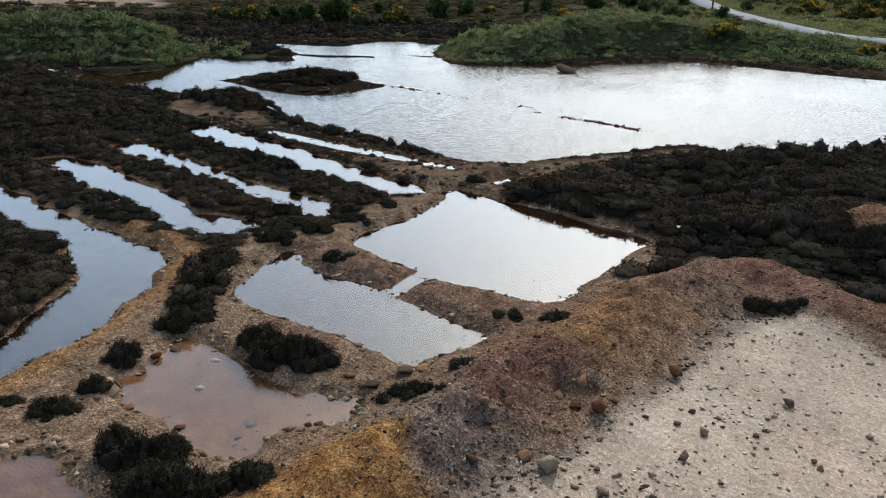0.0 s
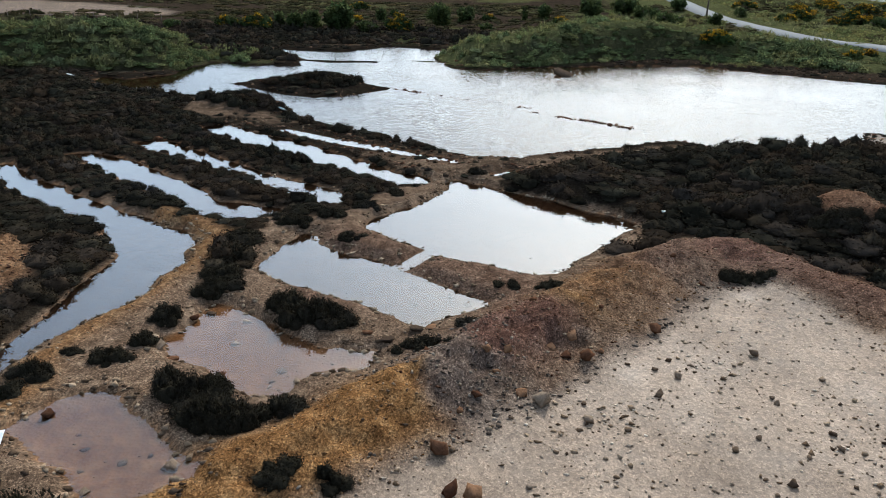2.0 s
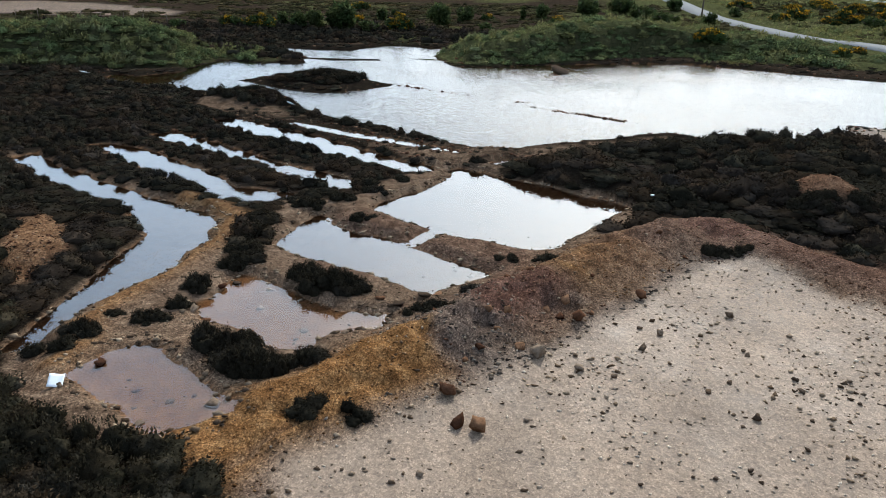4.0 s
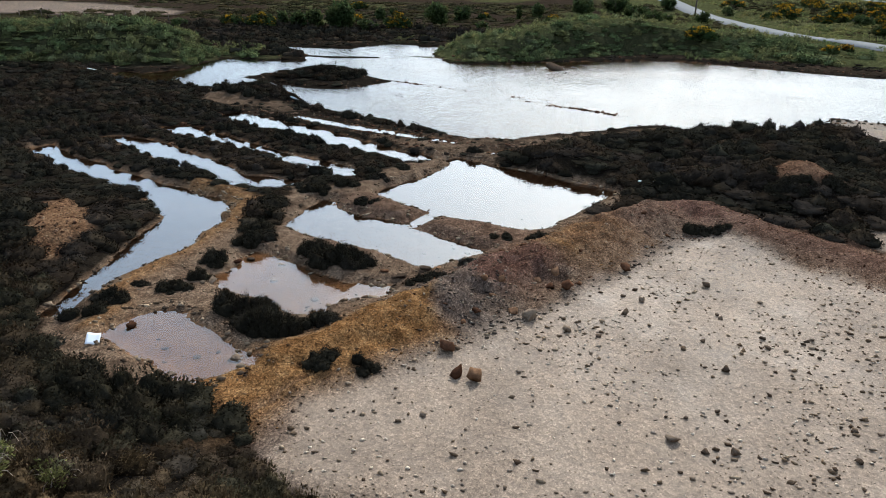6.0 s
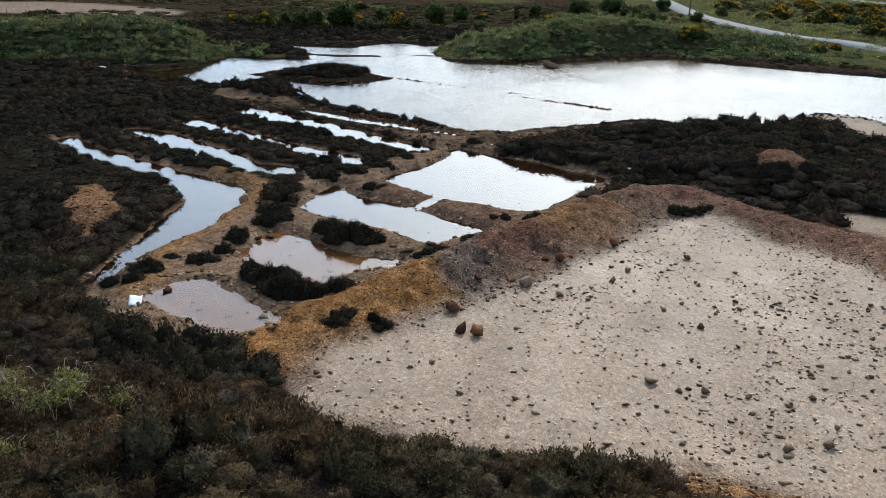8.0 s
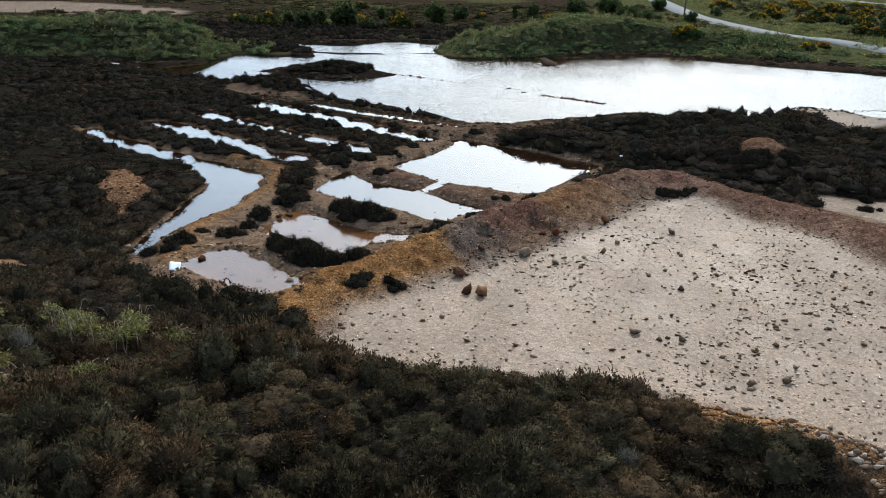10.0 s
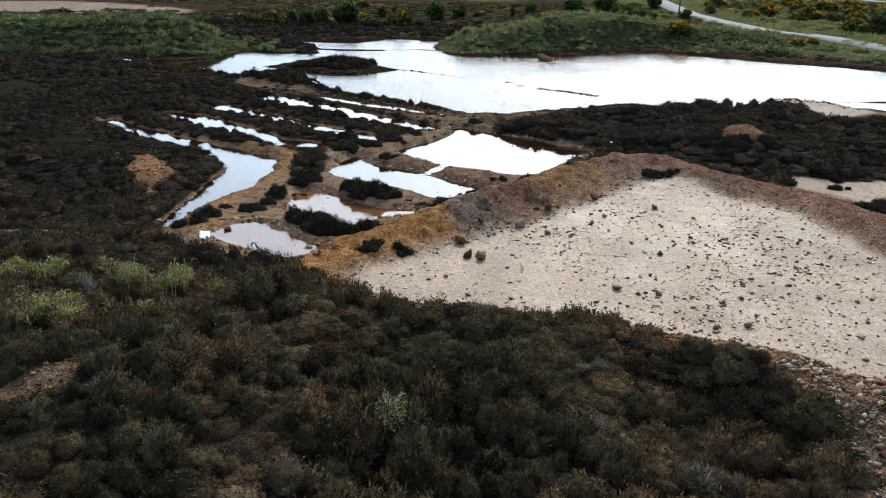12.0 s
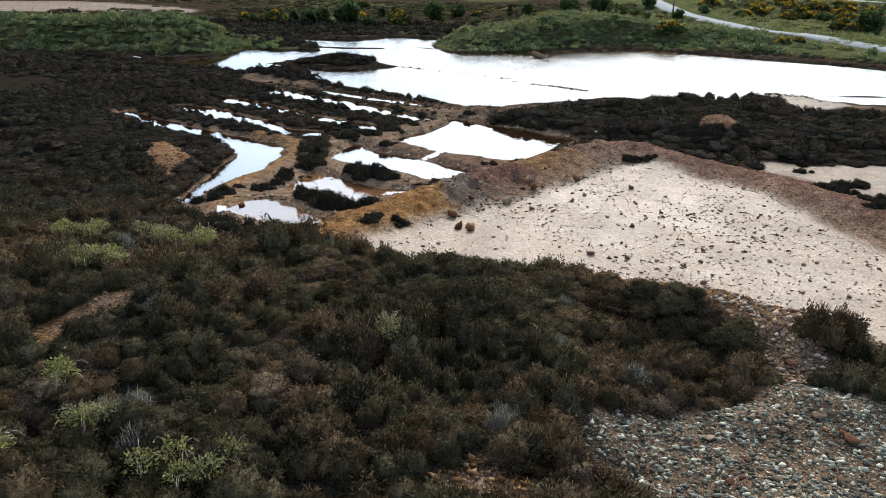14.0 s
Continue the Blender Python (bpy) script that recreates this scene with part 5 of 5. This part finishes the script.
gravel("drowned_wall", (-6, 14, 45, 60), 0.13, 0.06, 0.26, lambda x, y, z, m, rng: (np.min([outline_distance(x, y, line, False, 3.0)[0] for line in drowned], 0) < 0.16 + 0.14 * vnoise(x, y, 1.6, 43)) & (rng.rand(len(x)) < 0.75), 76, "broken line of dark stones just above the lake's surface", RIDGE_STONE, -0.06)
gravel("far_shore_stones", (-33, 50, 54, 92), 0.5, 0.08, 0.34, lambda x, y, z, m, rng: (np.abs(m["wet"] - 1.2) < 1.7) & (z < 0.6) & (y > 54) & (rng.rand(len(x)) < 0.3), 66, "scattered dark stones on the muddy far shore", RIDGE_STONE)
gravel("rubble", (2.6, 12, -9.4, -4.2), 0.048, 0.018, 0.11, lambda x, y, z, m, rng: (m["heath"] < 0.4) & (m["flat"] < 0.5) & (m["hill"] > 0.2) & (rng.rand(len(x)) < 0.85 * smooth(-4.9, -5.4, y + 0.5 * vnoise(x, y, 1.2, 35))), 67, "grey-green and ochre mine rubble on the slope", RUBBLE)
gravel("rubble", (4, 18, -18, -9.4), 0.11, 0.04, 0.13, lambda x, y, z, m, rng: (m["heath"] < 0.4) & (rng.rand(len(x)) < 0.7), 74, "grey-green mine rubble behind the slope", RUBBLE)
gravel("rubble", (0.4, 2.6, -9.4, -7.6), 0.06, 0.03, 0.16, lambda x, y, z, m, rng: (m["bare"] > 0.3) & (rng.rand(len(x)) < 0.8), 77, "tan and ochre broken stone in a gap in the heather", OCHRE_STONE)
gravel("path_stones", (2.5, 12, -5.8, -0.2), 0.06, 0.02, 0.15, lambda x, y, z, m, rng: (m["heath"] < 0.4) & (m["flat"] < 0.5) & (m["hill"] > 0.05) & (rng.rand(len(x)) < 0.8 * smooth(-5.2, -4.8, y + 0.5 * vnoise(x, y, 1.2, 35)) * smooth(-0.4, -1.6, y)), 78, "pinkish-brown broken stone on a path between heather", PATH_STONE)
gravel("bank_rubble", (2.5, 16, -4.2, 4.4), 0.075, 0.02, 0.13, lambda x, y, z, m, rng: (m["heath"] < 0.4) & (m["flat"] < 0.6) & (m["hill"] > 0.005) & (rng.rand(len(x)) < 0.6 * smooth(-3.8, -1.8, y + 0.8 * vnoise(x, y, 1.2, 35))), 71, "orange-ochre rubble on the bank above the flat", OCHRE_STONE)
rng = np.random.RandomState(8)
px, py = 2.5 + 10 * rng.rand(700), -9 + 12.5 * rng.rand(700)
more = terrain(px, py)[2]
good = (more["heath"] < 0.2) & (more["flat"] < 0.3) & (more["hill"] > 0.02)
for k, (x, y) in enumerate(zip(px[good][:150], py[good][:150])):
    w = 0.07 + 0.16 * rng.rand() ** 2.5
    boulder(x, y, w * (1 + 0.4 * rng.rand()), w * 0.6, 700 + k, (STONE, RUST_STONE)[k % 2], "rough brown rock lying in the mine rubble", "rock", "rocks in the mine rubble", 0.22)
gravel("cone_gravel", (14.5, 18.8, 24.6, 28.6), 0.12, 0.03, 0.13, lambda x, y, z, m, rng: (m["heath"] < 0.7) & (np.hypot(x - 16.7, y - 26.6) < 2.1) & (rng.rand(len(x)) < 0.6), 72, "brown gravel on a small spoil heap", RIDGE_STONE)
gravel("patch_gravel", (-17, -12.5, 16, 23), 0.13, 0.03, 0.14, lambda x, y, z, m, rng: (m["bare"] > 0.3) & (rng.rand(len(x)) < 0.5), 73, "reddish-brown stones on a bare patch in heather", RIDGE_STONE)
gravel("path_gravel", (-12, -5, -7, -1), 0.11, 0.03, 0.10, lambda x, y, z, m, rng: (m["bare"] > 0.5), 68, "ochre gravel strip between heather", OCHRE_STONE)
gravel("pond_stones", (-9, 3, 8, 20), 0.33, 0.05, 0.22, lambda x, y, z, m, rng: (m["wet"] < -0.1) & (z > -0.2) & (rng.rand(len(x)) < 0.22), 69, "flat stones lying in the shallow pools")


# ---- road, pole, wires, sign ----
ROAD = [(54.2, 74), (53.4, 82.1), (51.5, 91.2), (48.6, 99.1), (46.5, 111.9), (45.6, 123.9), (45.2, 137), (45.9, 150.2), (46.8, 167.6), (49, 190), (54, 215)]


def road_strip(line, half, lift):
    p = np.array(line)
    u = np.linspace(0, len(p) - 1, 160)
    k = np.minimum(u.astype(int), len(p) - 2)
    c = p[k] + (p[k + 1] - p[k]) * (u - k)[:, None]
    for _ in range(6):
        c[1:-1] = (c[:-2] + 2 * c[1:-1] + c[2:]) / 4
    t = np.gradient(c, axis=0)
    t /= np.linalg.norm(t, axis=1)[:, None]
    nrm = np.stack([t[:, 1], -t[:, 0]], -1)
    rows = [c + nrm * o for o in (-half, -half + 0.15, half - 0.15, half)]
    z = np.max([sheet_z(r[:, 0], r[:, 1]) for r in rows], 0) + lift
    for _ in range(8):
        z[1:-1] = (z[:-2] + 2 * z[1:-1] + z[2:]) / 4
    v = np.concatenate([np.column_stack([rows[0], z - 0.45]), np.column_stack([rows[1], z]), np.column_stack([rows[2], z]), np.column_stack([rows[3], z - 0.45])])
    n, f = len(c), []
    for s in range(3):
        a = np.arange(n - 1) + s * n
        f.append(np.stack([a, a + n, a + n + 1, a + 1], -1))
    return v, np.concatenate(f)


v, f = road_strip(ROAD, 2.3, 0.12)
tagged(mesh_object("road", v, f, ASPHALT, None, False, 4), "narrow grey asphalt lane beyond the lake", "road", kind="structure")


def tube(points, radii, sides=8):
    p = np.array(points, float)
    t = np.gradient(p, axis=0)
    t /= np.linalg.norm(t, axis=1)[:, None]
    ref = np.array([0.31, 0.95, 0.05])
    a = np.cross(t, ref)
    a /= np.linalg.norm(a, axis=1)[:, None]
    b = np.cross(t, a)
    v, f = [], []
    for k in range(len(p)):
        for s in range(sides):
            w = 2 * math.pi * s / sides
            v.append(p[k] + radii[k] * (a[k] * math.cos(w) + b[k] * math.sin(w)))
    for k in range(len(p) - 1):
        for s in range(sides):
            i, j = k * sides + s, k * sides + (s + 1) % sides
            f += [(i, j, i + sides), (j, j + sides, i + sides)]
    c = len(v)
    v += [p[0], p[-1]]
    e = (len(p) - 1) * sides
    for s in range(sides):
        f += [(c, (s + 1) % sides, s), (c + 1, e + s, e + (s + 1) % sides)]
    return np.array(v), np.array(f)


def utility_pole(x, y, high):
    root = new("utility_pole")
    root.location = (x, y, ground_z(x, y) - 0.1)
    part("shaft", *tube([(0, 0, 0), (0, 0, high * 0.5), (0, 0, high)], [0.15, 0.13, 0.10], 10), BARK, root)
    part("crossarm", *tube([(-0.8, 0, high - 0.35), (0, 0.0, high - 0.35), (0.8, 0, high - 0.35)], [0.06, 0.06, 0.06], 6), BARK, root)
    for s in (-0.7, 0.7):
        part("insulator", *tube([(s, 0, high - 0.32), (s, 0, high - 0.22), (s, 0, high - 0.12)], [0.05, 0.06, 0.03], 8), PAPER, root, "pale ceramic insulator")
    return tagged(root, "weathered wooden utility pole beside the lane", "pole", "poles of the power line")


utility_pole(43.0, 137.5, 9.0)
utility_pole(66.0, 62.0, 8.5)
for s in (-0.7, 0.7):
    a, b = np.array([43 + s, 137.5, ground_z(43, 137.5) + 8.8]), np.array([66 + s, 62, ground_z(66, 62) + 6.9])
    line = [a + (b - a) * u - np.array([0, 0, 2.6 * 4 * u * (1 - u)]) for u in np.linspace(0, 1, 30)]
    v, f = tube(line, [0.025] * 30, 5)
    tagged(mesh_object("power_wire", v, f, WIRE), "thin power wire sagging between poles", "wire", "wires of the power line")

sign = new("road_sign")
sign.location = (64.5, 109.6, ground_z(64.5, 109.6) - 0.05)
BLUE = plain_material("blue_panel", (0.04, 0.10, 0.22), (0.06, 0.13, 0.27), 3.0, 0.5, 0.05)
v, f = tube([(0, 0, 0), (0, 0, 0.8), (0, 0, 1.5)], [0.04, 0.04, 0.04], 8)
part("post", v, f, WIRE, sign)
v = np.array([(sx * 0.45, sy * 0.02 - 0.07, 1.1 + sz * 0.4) for sx in (-1, 1) for sy in (-1, 1) for sz in (-1, 1)])
f = np.array([(0, 1, 3), (0, 3, 2), (4, 6, 7), (4, 7, 5), (0, 4, 5), (0, 5, 1), (2, 3, 7), (2, 7, 6), (0, 2, 6), (0, 6, 4), (1, 5, 7), (1, 7, 3)])
part("panel", v, f, BLUE, sign, "small dark blue panel")
tagged(sign, "small dark blue sign on a post beyond the lane", "sign")


# ---- shrubs and trees beyond the lake ----
def gorse_bush(x, y, w, h, seed, bloom):
    rng = np.random.RandomState(seed)
    root = new("gorse_bush")
    base = ground_z(x, y)
    root.location = (x, y, base)
    n = int(6 + 2.2 * w * min(w, 3))
    a, q = rng.rand(n) * 6.28, np.sqrt(rng.rand(n)) * 0.75
    px, py = q * np.cos(a) * w / 2, q * np.sin(a) * min(w, 3.2) / 2
    r = 0.5 + 0.35 * rng.rand(n)
    pz = (h - 0.6) * (1 - q ** 2) * rng.rand(n) ** 0.6
    where, size = np.stack([px, py, pz - 0.05], -1), np.stack([r, r, np.minimum(0.8, h) * (0.7 + 0.4 * rng.rand(n))], -1)
    v, f, t, soft = assemble(THORNY, where, size, rng.rand(n) * 6.28, rng.randint(0, 3, n))
    part("foliage", v, f, GORSE_LEAF, root, "dark spiny foliage", t, soft)
    k = max(2, int(n * bloom))
    v, f, t, soft = assemble(BLOOM, where[:k] + np.array([0, 0, 0.1]), size[:k] * 1.06, rng.rand(k) * 6.28, rng.randint(0, 2, k))
    part("blossom", v, f, GORSE_FLOWER, root, "dense orange-yellow blossom", t, soft)
    return tagged(root, "gorse bush with orange-yellow blossom on rough ground", "gorse", "gorse bushes beyond the lake")


THORNY = [tuft(60, 0.34, 0.3, s, upright=0.2) for s in (83, 84, 85)]
BLOOM = [tuft(60, 0.2, 0.2, s, low=0.25, upright=0.1, core=0) for s in (81, 82)]
for k, (x, y, w, h, bloom) in enumerate(((-33.7, 104.7, 3.6, 1.7, 0.25), (-28.8, 102.2, 5.6, 2.2, 0.3), (-17.1, 113.9, 2.5, 1.1, 0.7), (-9.2, 102.2, 4.4, 3.2, 0.45), (3.7, 122.4, 2.2, 1.1, 0.3), (14.6, 118, 2.6, 1.5, 0.7),
                                         (55.5, 133, 4.2, 1.5, 0.45), (59.4, 136.1, 4.6, 2.4, 0.5), (63, 131, 2.4, 1.2, 0.6), (64.5, 128, 5.6, 2.9, 0.6), (77, 150, 7, 2.4, 0.6), (66.6, 156, 5.2, 1.7, 0.5), (89, 163, 7, 2.0, 0.5), (60.5, 104, 3.2, 3.0, 0.55),
                                         (61, 100.8, 2.4, 1.8, 0.6), (28.6, 84, 4.4, 1.8, 0.55), (45.5, 84, 2.0, 1.0, 0.5), (42, 80, 1.6, 0.8, 0.5), (57, 159, 6, 1.9, 0.4), (76.5, 166, 6, 1.9, 0.6), (84, 140, 6, 2.2, 0.5), (73, 128, 4, 1.8, 0.5), (70, 112, 3.5, 2.2, 0.5),
                                         (96, 150, 6, 2.2, 0.5), (70, 141, 4, 1.6, 0.6), (68, 134, 5, 1.3, 0.6), (72, 137, 6, 1.3, 0.5), (79, 143, 5, 1.5, 0.6), (62, 143, 4, 1.2, 0.5), (84, 152, 6, 1.6, 0.5), (74, 158, 6, 1.5, 0.6), (91, 144, 5, 1.6, 0.5), (66, 148, 4, 1.2, 0.6), (80, 131, 5, 1.4, 0.5), (87, 134, 5, 1.5, 0.4), (-60, 150, 5, 1.6, 0.3), (-20, 140, 4, 1.4, 0.3))):
    gorse_bush(x, y, w, h, 500 + k, bloom)


def shrub(x, y, w, h, seed, name="shrub", label="rounded green shrub on the moor", mat=None, group="green shrubs beyond the lake"):
    """A short branching trunk and a crown of many leafy clumps with gaps."""
    rng = np.random.RandomState(seed)
    root = new(name)
    root.location = (x, y, ground_z(x, y) - 0.05)
    v, f = tube([(0, 0, 0), (0.05 * w, 0.02, h * 0.35), (0.02 * w, 0.05, h * 0.75)], [0.05 * w, 0.035 * w, 0.012 * w], 7)
    trunk = part("trunk", v, f, BARK, root)
    for s in range(5):
        a = 6.28 * s / 5 + rng.rand()
        z0 = h * (0.2 + 0.3 * rng.rand())
        v, f = tube([(0.03 * w, 0, z0), (0.22 * w * math.cos(a), 0.22 * w * math.sin(a), z0 + 0.2 * h), (0.36 * w * math.cos(a), 0.36 * w * math.sin(a), z0 + 0.38 * h)], [0.025 * w, 0.015 * w, 0.006 * w], 5)
        part("limb", v, f, BARK, trunk)
    n = int(16 + 3 * w * h)
    d = rng.randn(n, 3)
    d /= np.linalg.norm(d, axis=1)[:, None]
    q = rng.rand(n) ** 0.45
    r = (0.16 + 0.10 * rng.rand(n)) * min(w, h) + 0.12
    c = d * q[:, None] * np.array([w * 0.4, w * 0.38, h * 0.42]) + np.array([0, 0, h * 0.44])
    c[:, 2] = np.maximum(c[:, 2], 0.1)
    v, f, t, soft = assemble(CLUMP, c, np.stack([r, r, r], -1), rng.rand(n) * 6.28, rng.randint(0, 3, n))
    part("crown", v, f, mat or TREE_LEAF, root, "", t, soft)
    return tagged(root, label, "shrub" if name == "shrub" else "tree", group)


CLUMP = [tuft(60, 0.55, 0.36, s, low=-1.0, upright=0.1, core=0, inside=0.5) for s in (91, 92, 93)]
for k, (x, y, w, h) in enumerate(((-26.5, 106, 1.9, 2.1), (-23.4, 102.3, 2.7, 2.5), (-21.4, 103.3, 3.0, 2.6), (-13.6, 101.5, 3.8, 1.6), (-13.3, 116.8, 1.8, 2.1), (-3.9, 110.3, 3.6, 3.4), (-0.1, 117, 3.1, 2.8), (12.9, 126.7, 2.6, 2.8), (22, 136, 4.6, 3.2),
                                  (29.2, 143, 6, 3.2), (30.6, 130, 5.6, 2.5), (33, 123.6, 5.8, 2.0), (41, 150, 3.9, 2.6), (39.6, 121, 2.2, 2.2), (50.5, 141.8, 3.0, 1.8), (66.5, 123.4, 4.7, 1.9), (63.6, 101.5, 5.2, 3.8), (3, 108, 2.6, 1.0), (-40, 100, 3, 1.4))):
    shrub(x, y, w, h, 600 + k)
shrub(-17, 100.8, 3.9, 4.2, 640, "tree", "small dark green tree behind the lake", group="")
shrub(9.5, 123.6, 1.2, 2.7, 641, "tree", "slim reddish sapling on the moor", GORSE_LEAF, group="")


# ---- white sheet at the pool ----
def sheet(x, y, z, w, d, turn):
    """A stiff curled white sheet with a fold and thickness."""
    nx, ny, v, f = 7, 6, [], []
    for side in (0, 1):
        for j in range(ny):
            for i in range(nx):
                a, b = i / (nx - 1) - 0.5, j / (ny - 1) - 0.5
                v.append((a * w, b * d, 0.03 + 0.16 * (b + 0.5) + 0.05 * a * a - 0.02 * math.sin(5 * a) - 0.006 * side))
    for side in (0, 1):
        o = side * nx * ny
        for j in range(ny - 1):
            for i in range(nx - 1):
                p = o + j * nx + i
                q = [(p, p + 1, p + nx), (p + 1, p + nx + 1, p + nx)]
                f += [tuple(reversed(t)) for t in q] if side else q
    rim = [i for i in range(nx)] + [j * nx + nx - 1 for j in range(1, ny)] + [(ny - 1) * nx + i for i in range(nx - 2, -1, -1)] + [j * nx for j in range(ny - 2, 0, -1)]
    for k in range(len(rim)):
        a, b = rim[k], rim[(k + 1) % len(rim)]
        f += [(a, a + nx * ny, b), (b, a + nx * ny, b + nx * ny)]
    ob = mesh_object("plastic_sheet", np.array(v), np.array(f), PAPER)
    ob.location, ob.rotation_euler = (x, y, z), (0, 0, turn)
    return tagged(ob, "stiff white plastic sheet lying at the pool's edge", "litter")


sheet(-8.75, 10.25, ground_z(-8.75, 10.25), 0.36, 0.34, 0.2)


# ---- small things on the far shore ----
def board(name, x, y, long, wide, thick, turn, lean, mat, label, category):
    v = np.array([(sx * long / 2, sy * wide / 2, sz * thick / 2) for sx in (-1, 1) for sy in (-1, 1) for sz in (-1, 1)])
    v[:, 2] += 0.04 * np.cos(v[:, 0] * 2.2)
    f = np.array([(0, 1, 3), (0, 3, 2), (4, 6, 7), (4, 7, 5), (0, 4, 5), (0, 5, 1), (2, 3, 7), (2, 7, 6), (0, 2, 6), (0, 6, 4), (1, 5, 7), (1, 7, 3)])
    ob = mesh_object(name, v, f, mat)
    ob.location, ob.rotation_euler = (x, y, ground_z(x, y) + 0.5 * long * math.sin(abs(lean)) + 0.02), (0, lean, turn)
    return tagged(ob, label, category)


board("plank", -33.2, 60.6, 1.9, 0.25, 0.06, -0.3, 0.06, PAPER, "pale weathered plank lying on the muddy shore", "plank")
board("board", -11.6, 47.3, 0.9, 0.3, 0.05, 0.9, 0.5, PAPER, "pale board leaning at the lake's edge", "plank")
board("plank", 9.7, 27.3, 0.8, 0.16, 0.05, 0.2, 0.05, PAPER, "pale weathered board lying in the heather edge", "plank")
for k in range(12):
    x, y = -82 + 3.4 * k, 110.5 - 0.25 * k + 0.3 * math.sin(3 * k)
    v, f = tube([(0, 0, -0.3), (0.02 * math.sin(k), 0, 0.6), (0.04 * math.sin(k), 0.02, 1.15)], [0.07, 0.065, 0.06], 6)
    ob = mesh_object("fence_post", v, f, BARK)
    ob.location = (x, y, ground_z(x, y))
    tagged(ob, "thin weathered wooden fence post on the moor", "fence post", "fence posts on the moor")
